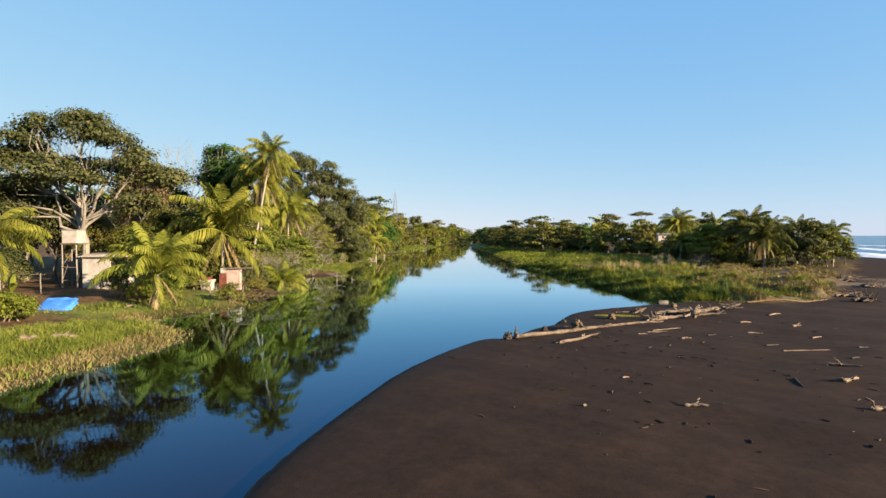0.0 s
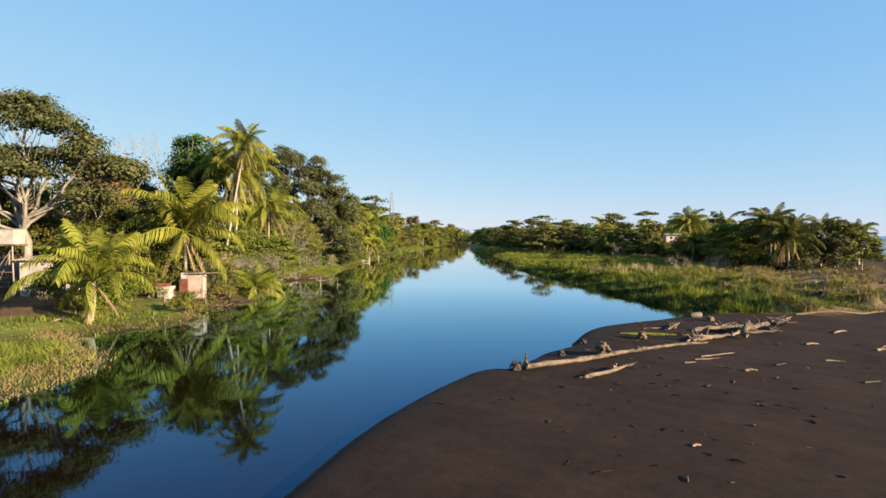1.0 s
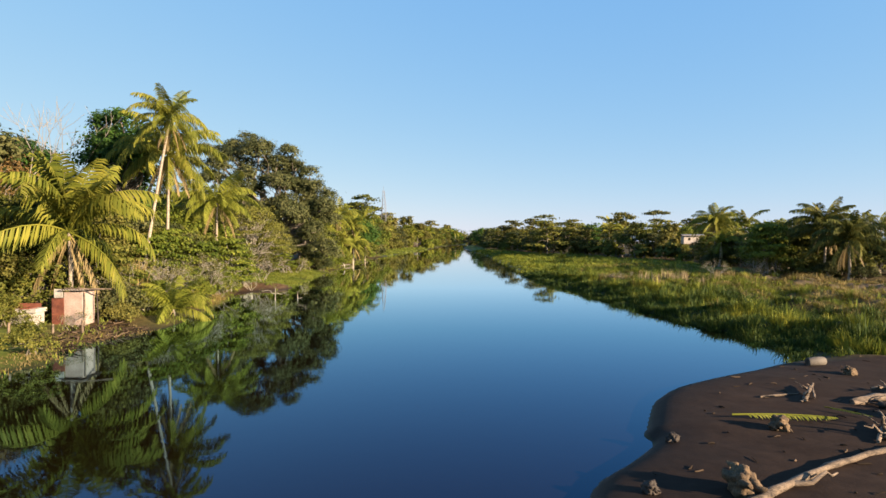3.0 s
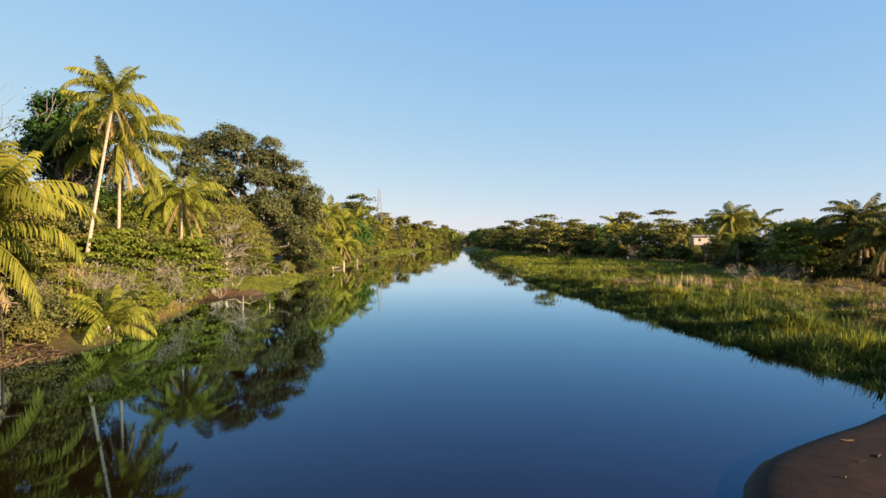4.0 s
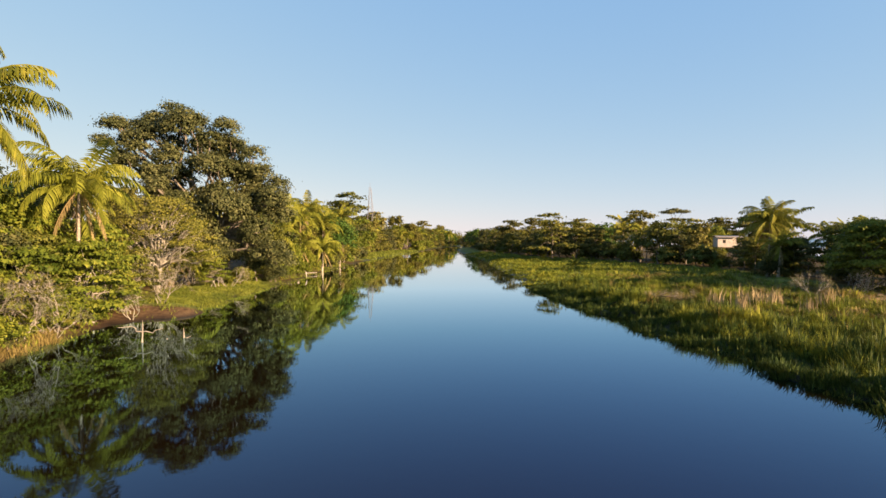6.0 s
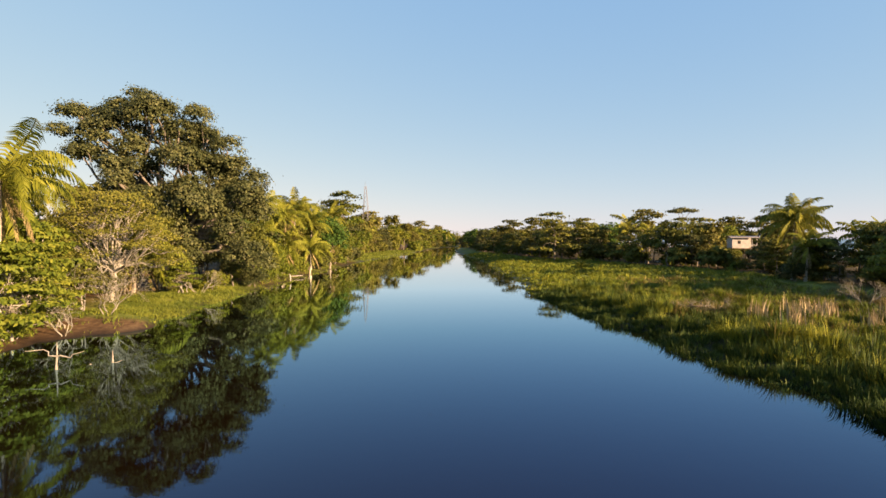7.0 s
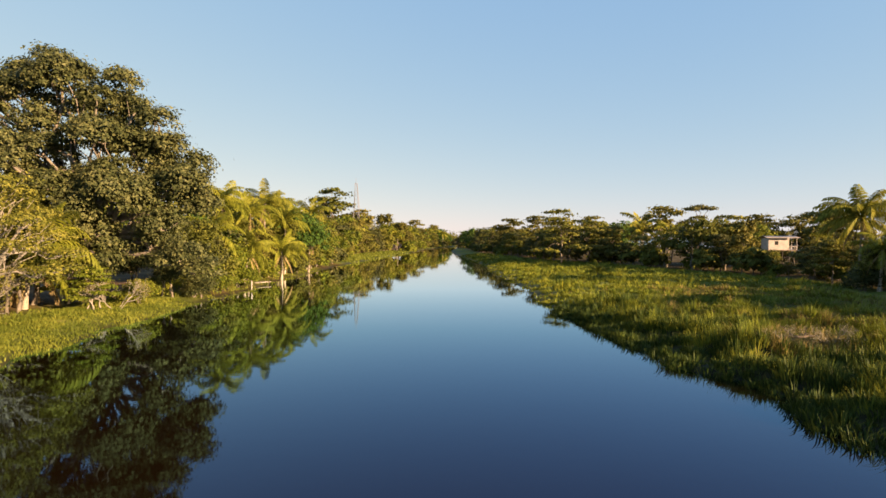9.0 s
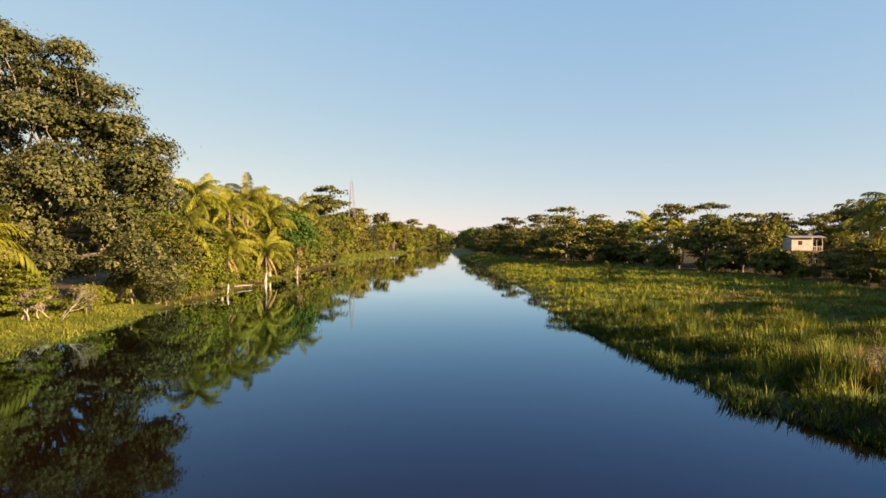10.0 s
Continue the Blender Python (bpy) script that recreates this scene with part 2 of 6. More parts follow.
def sea_mat():
    m, nt, out = node_mat("sea_water")
    n1 = noise_node(nt, 0.35, 5.0, 0.6, "World")
    zone = nt.nodes.new("ShaderNodeVertexColor")
    zone.layer_name = "foam"
    fleck = noise_node(nt, 0.12, 4.0, 0.6, "World")
    f = maths(nt, "GREATER_THAN", maths(nt, "MULTIPLY", zone.outputs["Color"], maths(nt, "ADD", fleck.outputs["Fac"], 0.25)), 0.38)
    c = mix_rgb(nt, f, (0.035, 0.085, 0.13), (0.75, 0.77, 0.78))
    p = principled(nt, out, c, 0.25, 0.5, bump(nt, n1.outputs["Fac"], 0.6, 0.5))
    p.inputs["IOR"].default_value = 1.33
    nt.links.new(maths(nt, "ADD", maths(nt, "MULTIPLY", f, 0.6), 0.22), p.inputs["Roughness"])
    return m


M_GROUND = ground_mat()
M_WATER = water_mat("river_water", (0.0062, 0.0033, 0.0012), 0.14, 0.010, 1.6)
M_SEA = sea_mat()

# ------------------------------------------------------------------ mesh helpers
RNG = np.random.default_rng(7)


class Geo:
    """Collects triangles and quads as arrays and makes one mesh of them."""

    def __init__(self):
        self.v, self.f, self.n = [], [], 0

    def add(self, verts, faces):
        verts = np.asarray(verts, dtype=float).reshape(-1, 3)
        faces = np.asarray(faces, dtype=int)
        self.v.append(verts)
        self.f.append(faces + self.n)
        self.n += len(verts)
        return self

    def mesh(self, name, material, smooth=False):
        me = bpy.data.meshes.new(name)
        v = np.concatenate(self.v)
        me.vertices.add(len(v))
        me.vertices.foreach_set("co", v.astype(np.float32).ravel())
        loops = np.concatenate([f.ravel() for f in self.f])
        sizes = np.concatenate([np.full(len(f), f.shape[1]) for f in self.f])
        me.loops.add(len(loops))
        me.loops.foreach_set("vertex_index", loops.astype(np.int32))
        me.polygons.add(len(sizes))
        me.polygons.foreach_set("loop_start", np.concatenate([[0], np.cumsum(sizes)[:-1]]).astype(np.int32))
        me.polygons.foreach_set("loop_total", sizes.astype(np.int32))
        if smooth:
            me.polygons.foreach_set("use_smooth", np.ones(len(sizes), dtype=bool))
        me.materials.append(material)
        me.update(calc_edges=True)
        me.validate()
        return me


def unit(a):
    a = np.asarray(a, dtype=float)
    return a / np.maximum(np.linalg.norm(a, axis=-1, keepdims=True), 1e-9)


def tube(geo, path, radii, sides=7, rough=0.0, rng=RNG):
    """A tapered round limb along a path, closed at both ends."""
    path = np.asarray(path, dtype=float)
    n = len(path)
    radii = np.broadcast_to(np.asarray(radii, dtype=float), (n,))
    tang = unit(np.gradient(path, axis=0))
    ref = np.array([0.31, 0.95, 0.05]) if abs(tang[0][2]) > 0.8 else np.array([0.0, 0.0, 1.0])
    a = unit(np.cross(tang, ref))
    b = np.cross(tang, a)
    ang = np.linspace(0, 2 * np.pi, sides, endpoint=False)
    r = radii[:, None] * (1 + rough * rng.normal(size=(n, sides)))
    ring = path[:, None] + r[..., None] * (np.cos(ang)[None, :, None] * a[:, None] + np.sin(ang)[None, :, None] * b[:, None])
    i, j = np.meshgrid(np.arange(n - 1), np.arange(sides), indexing="ij")
    k = (j + 1) % sides
    quads = np.stack([i * sides + j, i * sides + k, (i + 1) * sides + k, (i + 1) * sides + j], -1).reshape(-1, 4)
    geo.add(ring.reshape(-1, 3), quads)
    for base, p in ((0, path[0]), ((n - 1) * sides, path[-1])):
        js = np.arange(sides)
        geo.add(np.vstack([ring.reshape(-1, 3)[base:base + sides], p]), np.stack([js, (js + 1) % sides, np.full(sides, sides)], -1))


def bent(a, b, n=6, wander=0.1, rng=RNG, sag=0.0):
    """A slightly crooked path from a to b."""
    a, b = np.asarray(a, float), np.asarray(b, float)
    t = np.linspace(0, 1, n)[:, None]
    p = a + (b - a) * t
    off = rng.normal(size=(n, 3)) * wander * np.linalg.norm(b - a) * np.sin(np.pi * t)
    p = p + off
    p[:, 2] -= sag * np.sin(np.pi * t[:, 0])
    return p


def leaves(geo, pos, nrm, size, rng=RNG, aspect=0.55, whole=False):
    """Leaves at pos facing nrm: rhombic and folded along the midrib, or simple pointed ones."""
    n = len(pos)
    nrm = unit(nrm)
    t = unit(np.cross(nrm, rng.normal(size=(n, 3))))
    s = np.cross(nrm, t)
    size = np.broadcast_to(size, (n,))[:, None]
    w = size * aspect
    if whole:
        verts = np.stack([pos - t * size * 0.5, pos + s * w * 0.5 - nrm * size * 0.08, pos + t * size * 0.5, pos - s * w * 0.5 - nrm * size * 0.08], 1)
        base = np.arange(n)[:, None] * 4
        geo.add(verts.reshape(-1, 3), np.concatenate([base + [0, 1, 2], base + [0, 2, 3]]))
    else:
        verts = np.stack([pos - t * size * 0.55, pos + s * w * 0.75 + t * size * 0.25, pos - s * w * 0.6 + t * size * 0.4], 1)
        geo.add(verts.reshape(-1, 3), np.arange(n)[:, None] * 3 + [0, 1, 2])


def thing(name, label, category, group="", at=None):
    ob = new(name)
    ob.empty_display_size = 0.3
    tagged(ob, label, category, group)
    if at is not None:
        ob.matrix_world = at
    return ob


def part(name, mesh, parent, label=""):
    ob = new(name, mesh)
    ob.parent = parent
    if label:
        ob["label"] = label
    return ob


def structure(name, mesh, label, category):
    return tagged(new(name, mesh), label, category, kind="structure")


def stuff(name, mesh, label, category):
    return tagged(new(name, mesh), label, category, kind="stuff")


def place(x, y, z=None, turn=0.0, size=1.0, tall=1.0):
    z = float(ground_z(np.array([x]), np.array([y]))[0]) - 0.05 if z is None else z
    return pose(x, y, z, 0, 0, turn) @ Matrix.Diagonal((size, size, size * tall, 1))


# ------------------------------------------------------------------ the lie of the land
LEFT = [(-42, -18.9), (14, -18.9), (23.1, -17.8), (27.3, -16.2), (31.5, -15.7), (34.6, -15.4), (36.6, -16.6), (38.4, -18.6), (40.6, -20.8), (43.4, -21.2), (46.2, -18.6), (48.4, -17.7), (51.1, -17.5),
        (53.9, -18.9), (57.4, -17.8), (61.6, -17.1), (66.5, -17.8), (74.9, -19.1), (82.6, -20), (85.4, -20.3), (88.2, -17.1), (91, -16), (100.8, -17.2), (109.2, -17.5),
        (121.1, -17.9), (130.9, -16.7), (142.1, -17.9), (154.7, -16.8), (185.5, -16.4), (199.5, -14.7), (241.5, -11.2), (282.8, -6.6), (308, -1.4), (350, 0), (420, 9.8),
        (476, 23.8)]
RIGHT = [(-42, -7), (0, -5.6), (13.3, -4.85), (16.1, -4.45), (20, -3.5), (25.2, -2.1), (29.2, -0.2), (31.2, 0.95), (32.7, 1.9), (33.2, 2.9), (33.0, 3.4), (33.6, 3.75), (35.2, 4.9), (36.4, 5.5), (37.3, 6.5), (38.4, 7.5), (39.2, 8.05),
        (39.7, 7.85), (40.2, 8.15), (41.6, 8.75), (43.2, 9.5), (44.6, 10.6), (45.4, 11.7), (46.4, 13.3), (48.0, 16.2), (50.2, 19.2), (51.5, 20.5), (57.4, 20.6), (61, 19.6), (66, 19.2), (70, 18.8), (72.3, 19.2), (75.7, 18.0), (79.2, 17.5), (83, 17.1), (86.0, 18.2), (88.0, 17.9), (89.7, 17.0), (91.4, 15.9), (93.9, 16.4),
        (96.3, 15.9), (99.7, 15.7), (103, 15.9), (108, 15.1), (113, 15.3), (119, 14.7), (128, 16), (140, 16), (168, 15.7), (198.1, 17.1), (254.1, 14.7), (308, 14), (350, 15.4), (420, 22.4), (476, 33.6),
]


def rounded(line):
    """Cuts the corners of a bank line."""
    cut = [line[0]]
    for (a, b), (c, d) in zip(line[:-1], line[1:]):
        cut += [(0.75 * a + 0.25 * c, 0.75 * b + 0.25 * d), (0.25 * a + 0.75 * c, 0.25 * b + 0.75 * d)]
    return cut + [line[-1]]


LEFT, RIGHT = rounded(LEFT), rounded(RIGHT)


def left_edge(y):
    return np.interp(y, *zip(*LEFT))


def right_edge(y):
    return np.interp(y, *zip(*RIGHT))


def coast(y):
    return 93 + 0.17 * np.asarray(y) + 4 * np.sin(np.asarray(y) * 0.03)


def polyline_distance(x, y, line):
    best = np.full(x.shape, 1e9)
    for (y0, x0), (y1, x1) in zip(line[:-1], line[1:]):
        dx, dy = x1 - x0, y1 - y0
        t = np.clip(((x - x0) * dx + (y - y0) * dy) / (dx * dx + dy * dy), 0, 1)
        best = np.minimum(best, np.hypot(x - x0 - t * dx, y - y0 - t * dy))
    return best


def soft_noise(x, y, scale, seed=0.0):
    """Cheap smooth noise from a few crossed waves."""
    x, y = np.asarray(x) / scale, np.asarray(y) / scale
    return (np.sin(x * 1.3 + 2.1 * np.sin(y * 0.7 + seed) + seed) + np.sin(y * 1.7 + 1.7 * np.sin(x * 0.9 + 2 * seed)) + np.sin((x + y) * 2.3 + seed * 3)) / 3


def in_sand(x, y):
    """1 on the sandspit, 0 on the vegetated bank beyond it."""
    return np.clip((50 + 1.3 * np.maximum(0, x - 33) - y + 1.2 * soft_noise(x, y, 3.0, 3.0)) / 2.0, 0, 1)


def ground_z(x, y):
    x, y = np.asarray(x, float), np.asarray(y, float)
    land_r, land_l = x > right_edge(y), x < left_edge(y)
    d = np.where(land_r, polyline_distance(x, y, RIGHT), np.where(land_l, polyline_distance(x, y, LEFT), -np.minimum(polyline_distance(x, y, LEFT), polyline_distance(x, y, RIGHT))))
    d = np.where(d > 0, np.maximum(d + np.where(land_r & (y < 50), 0.0, 1.0) * (0.75 * soft_noise(x, y, 2.6, 6.1) + 0.3 * soft_noise(x, y, 0.9, 7.3)) - 0.35 * ((y > 50) | land_l), -0.6), d)
    sand_z = 0.30 * (1 - np.exp(-np.maximum(d, 0) / 0.22)) + 0.24 * (1 - np.exp(-np.maximum(d, 0) / 2.4)) + 0.004 * d + (0.05 * soft_noise(x, y, 2.0, 0.5) + 0.02 * soft_noise(x, y, 0.7, 1.5)) * np.clip(d / 2, 0, 1)
    marsh_z = 0.12 * (1 - np.exp(-np.maximum(d, 0) / 0.6)) + 0.75 * (1 - np.exp(-np.maximum(d, 0) / 6.0)) + (0.76 * soft_noise(x, y, 1.9, 1.1) + 0.20 * soft_noise(x, y, 0.85, 3.1)) * np.clip(d / 3, 0, 1) * np.clip((120 - y) / 14, 0.3, 1)
    left_z = 0.28 * (1 - np.exp(-np.maximum(d, 0) / 0.9)) + 0.9 * (1 - np.exp(-np.maximum(d, 0) / 9.0)) + 0.10 * soft_noise(x, y, 3.3, 2.3)
    s = in_sand(x, y)
    z = np.where(land_r, s * sand_z + (1 - s) * marsh_z, left_z)
    z = np.where((land_l | land_r) & (d > 0), np.maximum(z, 0.03 + 0.05 * np.minimum(d, 2)), np.maximum(-2.5, 0.35 * d))
    shore = coast(y) - x
    return np.where(shore < 14, np.minimum(z, shore * 0.09), z)

EDGE_R = [(80, 46), (91, 45), (104, 51), (115, 51), (135, 53), (166, 46), (185, 40), (200, 34), (213, 30), (258, 26), (300, 23), (350, 24), (480, 26)]      # foot of the beach treeline


def land_sheet():
    xs = np.concatenate([[-3000, -1800, -1000, -600, -400, -300, -240, -200], np.arange(-170, -60, 5.0), np.arange(-60, -32, 1.5), np.arange(-32, -6, 0.5), np.arange(-6, 21, 0.2), np.arange(21, 40, 0.5), np.arange(40, 180, 2.0),
                         [185, 200, 220, 250, 300, 400, 600, 900, 1500, 3000]])
    ys = np.concatenate([[-1500, -800, -400, -200, -120, -60, -30], np.arange(-12, 12, 2.0), np.arange(12, 51, 0.22), np.arange(51, 130, 0.5), np.arange(130, 300, 2.0), np.arange(300, 700, 8.0), [720, 800, 950, 1200, 1700, 2500, 4000]])
    x, y = np.meshgrid(xs, ys, indexing="ij")
    z = ground_z(x, y)
    ny = len(ys)
    i, j = np.meshgrid(np.arange(len(xs) - 1), np.arange(ny - 1), indexing="ij")
    quads = np.stack([i * ny + j, (i + 1) * ny + j, (i + 1) * ny + j + 1, i * ny + j + 1], -1).reshape(-1, 4)
    me = Geo().add(np.stack([x, y, z], -1), quads).mesh("ground", M_GROUND, True)
    # zones: dark sand, turf, pale dry sand, soil darkened as shade
    right = x > right_edge(y)
    s = np.where(right, in_sand(x, y), 0.0)
    beach = np.clip((x - coast(y) + 34) / 12, 0, 1) * right
    s = np.maximum(s, beach)
    dl = left_edge(y) - x
    flat = np.clip((y - 90) / 3, 0, 1) * np.clip((121 - y) / 3, 0, 1)
    turf_l = np.clip(1 - (dl - 6) / 5, 0, 1) * np.clip(0.7 + 0.9 * soft_noise(x, y, 5.0, 4.0) + flat - 0.8 * np.clip((y - 60) / 4, 0, 1) * np.clip((100 - y) / 4, 0, 1) * (1 - flat) + np.clip((y - 195) / 8, 0, 1), 0, 1)
    turf_r = np.clip(1 - (x - np.interp(y, *zip(*EDGE_R)) + 2 - 3 * soft_noise(x, y, 10.0, 0.3)) / 5, 0, 1)
    turf = np.where(right, turf_r * (0.3 + 0.65 * np.clip((y - 100) / 20, 0, 1)), turf_l) * (1 - s)
    # painted shade: below the marsh grass, and behind the foot of the trees
    shade_soil = np.where(right, np.clip((y - 50) / 2, 0, 1), 0.0) * (1 - s) * np.maximum(turf_r * (1 - np.clip((y - 100) / 15, 0, 1)) * np.clip((40 - x) / 8, 0.2, 1), np.clip((x - np.interp(y, *zip(*EDGE_R)) - 1) / 4, 0, 1) * 0.8)
    pale = np.clip(1.6 * soft_noise(x, y, 7.0, 5.2) - 0.2, 0, 1) * np.clip((y - 36) / 6, 0, 1) * np.clip((80 - y) / 8, 0, 1) * np.clip((x - 27) / 6, 0, 1) * right * s * 0.8
    pale = np.maximum(pale, 0.45 * right * (1 - s) * np.clip((x - 24) / 8, 0, 1) * np.clip((102 - y) / 8, 0, 1))
    col = np.stack([s, turf, pale, shade_soil], -1).reshape(-1, 4)
    att = me.color_attributes.new("zone", "FLOAT_COLOR", "POINT")
    att.data.foreach_set("color", col.astype(np.float32).ravel())
    return me


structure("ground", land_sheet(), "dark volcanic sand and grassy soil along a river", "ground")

# the river's flat sheet
river = Geo()
river.add([(-70, -400, 0), (70, -400, 0), (70, 720, 0), (-70, 720, 0)], [[0, 1, 2, 3]])
structure("water_river", river.mesh("water_river", M_WATER), "still dark river mirroring trees and sky", "water")


def sea_sheet():
    ys = np.concatenate([np.arange(-300, 900, 6.0), [1000, 1200, 1600, 2400, 4600]])
    off = np.concatenate([np.arange(-16, 150, 1.5), [170, 200, 260, 350, 500, 900, 2000, 4600]])
    o, y = np.meshgrid(off, ys, indexing="ij")
    x = coast(y) + o
    wave = np.sin(o * 0.16 + 1.3 * soft_noise(x * 0.3, y, 30, 0.4) + 1.0)
    crest = np.clip(wave, 0, 1) ** 6 * np.clip(1.1 - o / 160, 0, 1) * np.clip((o + 14) / 10, 0, 1)
    z = 0.01 + crest * 0.9
    ny = len(ys)
    i, j = np.meshgrid(np.arange(len(off) - 1), np.arange(ny - 1), indexing="ij")
    quads = np.stack([i * ny + j, (i + 1) * ny + j, (i + 1) * ny + j + 1, i * ny + j + 1], -1).reshape(-1, 4)
    me = Geo().add(np.stack([x, y, z], -1), quads).mesh("water_sea", M_SEA, True)
    foam = np.clip(crest * 1.3 + np.clip(1 - np.abs(o + 1) / 5, 0, 1) * 0.8, 0, 1)
    col = np.repeat(foam.reshape(-1, 1), 4, 1)
    att = me.color_attributes.new("foam", "FLOAT_COLOR", "POINT")
    att.data.foreach_set("color", col.astype(np.float32).ravel())
    return me


structure("water_sea", sea_sheet(), "blue sea with white breaking waves", "sea")

# ------------------------------------------------------------------ plants


def crown_points(lobes, clumps, per, spread, rng, flat=0.55, inner=0.55):
    """Leaf places in clumps on and in the outer shell of each lobe; also the clump centres."""
    vol = np.array([(l[3] * l[4] * l[5]) ** (2 / 3) for l in lobes])
    pick = rng.choice(len(lobes), clumps, p=vol / vol.sum())
    lob = np.array(lobes)[pick]
    d = unit(rng.normal(size=(clumps, 3)))
    d[:, 2] = np.where(d[:, 2] < -0.35, -d[:, 2], d[:, 2])
    r = inner + (1 - inner) * rng.random(clumps) ** 0.5
    cen = lob[:, :3] + d * lob[:, 3:6] * r[:, None]
    size = spread * (0.6 + 0.8 * rng.random(clumps))
    k = np.repeat(np.arange(clumps), per)
    off = rng.normal(size=(len(k), 3)) * 0.5
    off[:, 2] *= flat
    pos = cen[k] + off * size[k][:, None]
    nrm = d[k] * 0.45 + unit(off) * 0.75 + np.array([0, 0, 0.45]) + rng.normal(size=(len(k), 3)) * 0.35
    return pos, nrm, cen, pick


def tree_meshes(name, height, trunk_r, lobes, clumps, per, leaf, spread, bark, foliage, seed, fork=0.3, lean=(0, 0), flat=0.55, inner=0.55, stems=1, twigs=0.5, limb_step=1):
    """Trunk with limbs, and a crown of many small leaves, as two meshes."""
    rng = np.random.default_rng(seed)
    pos, nrm, cen, pick = crown_points(lobes, clumps, per, spread, rng, flat, inner)
    crown = Geo()
    leaves(crown, pos, nrm, leaf * (0.6 + 0.8 * rng.random(len(pos))), rng)
    wood = Geo()
    top = np.array([lean[0], lean[1], height * fork])
    for s in range(stems):
        foot = np.array([0, 0, -0.3]) + (rng.normal(size=3) * [0.5, 0.5, 0] if stems > 1 else 0)
        head = top + (rng.normal(size=3) * [0.9, 0.9, 0.3] * height * 0.08 if stems > 1 else 0)
        p = bent(foot, head, 7, 0.04, rng)
        rr = np.linspace(trunk_r * 1.25, trunk_r * 0.75, 7)
        rr[0] *= 1.35
        tube(wood, p, rr, 8 if twigs > 0.15 else 6, 0.05, rng)
        for li, l in enumerate(lobes):
            if stems > 1 and li % stems != s:
                continue
            c = np.array(l[:3]) - [0, 0, 0.25 * l[5]]
            a = p[-1] - (p[-1] - p[-2]) * rng.random() * 1.5
            q = bent(a, c, 6, 0.07, rng, -0.06 * np.linalg.norm(c - a))
            if (twigs == 0 and li % 2) or li % limb_step:
                continue
            tube(wood, q, np.linspace(trunk_r * 0.55, trunk_r * 0.2, 6), 6 if twigs > 0.15 else 4, 0.05, rng)
            mine = cen[pick == li]
            for e in mine[: int(len(mine) * twigs)]:
                start = q[rng.integers(2, 6)]
                tube(wood, bent(start, e, 4, 0.08, rng), np.linspace(trunk_r * 0.14, trunk_r * 0.04, 4), 4, 0, rng)
    return wood.mesh(name + "_trunk", bark, True), crown.mesh(name + "_crown", foliage)


def tree(name, meshes, label, category, at, group=""):
    ob = thing(name, label, category, group)
    part("trunk", meshes[0], ob)
    part("crown", meshes[1], ob)
    ob.matrix_world = at
    return ob


def lobe_cloud(n, width, depth, z0, z1, r, seed, dome=True):
    """Lobes of a rounded crown between two heights."""
    rng = np.random.default_rng(seed)
    out = []
    for _ in range(n):
        t = rng.random()
        k = math.sqrt(max(0.05, 1 - (2 * t - 0.75) ** 2 * 0.8)) if dome else 1.0
        a, q = rng.random() * 2 * math.pi, math.sqrt(rng.random())
        s = r * (0.75 + 0.5 * rng.random())
        out.append((width * q * k * math.cos(a), depth * q * k * math.sin(a), z0 + (z1 - z0) * t, s, s, s * 0.75))
    return out


def knobbly(lobes, n, seed, small=0.36, large=0.6):
    """Each lobe of a crown broken up into smaller ones on its outside."""
    rng = np.random.default_rng(seed)
    return [(*(np.array(l[:3]) + unit(rng.normal(size=3) + [0, 0, 0.35]) * np.array(l[3:]) * 0.72), *(np.array(l[3:]) * rng.uniform(small, large))) for l in lobes for _ in range(n)]


def frond_mesh(name, length, rise, droop, material, seed, pairs=34, leaflet=0.75, hang=0.5, twist=0.0, n=9, wide=0.055):
    """One feathered palm leaf: arched midrib with leaflets hanging from both sides; starts at the origin and goes out along +x."""
    rng = np.random.default_rng(seed)
    s = np.linspace(0, 1, n)
    ang = radians(rise) - radians(droop) * s ** 1.35
    dx, dz = np.cos(ang) * length / (n - 1), np.sin(ang) * length / (n - 1)
    path = np.stack([np.concatenate([[0], np.cumsum(dx)[:-1]]), twist * s ** 2, np.concatenate([[0], np.cumsum(dz)[:-1]])], -1)
    geo = Geo()
    tube(geo, path, np.linspace(0.055, 0.012, n), 3 if n < 7 else 4)
    for side in (-1, 1):
        u = np.linspace(0.14, 0.99, pairs) + rng.normal(size=pairs) * 0.006
        u = np.clip(u, 0, 1)
        base = np.stack([np.interp(u, s, path[:, k]) for k in range(3)], -1)
        tang = unit(np.stack([np.interp(u, s, np.gradient(path[:, k])) for k in range(3)], -1))
        ln = leaflet * (0.45 + 0.55 * np.sin(np.pi * np.clip(u * 0.95, 0, 1)) ** 0.7) * (0.85 + 0.3 * rng.random(pairs)) * np.where(u > 0.9, 0.7, 1.0)
        out = unit(np.array([0, side, 0]) * 0.8 + tang * 0.55 + np.array([0, 0, -hang]) * (0.6 + 0.6 * rng.random((pairs, 1))))
        tip_dir = unit(out + np.array([0, 0, -0.55 - 0.5 * hang]))
        mid = base + out * ln[:, None] * 0.55
        tip = mid + tip_dir * ln[:, None] * 0.5
        w = tang * wide
        verts = np.stack([base - w * 0.6, base + w * 0.6, mid + w, mid - w, tip], 1)
        b = np.arange(pairs)[:, None] * 5
        geo.add(verts.reshape(-1, 3), b + [0, 1, 2, 3])
        geo.f.append(b + [3, 2, 4] + geo.n - 5 * pairs)
    return geo.mesh(name, material)


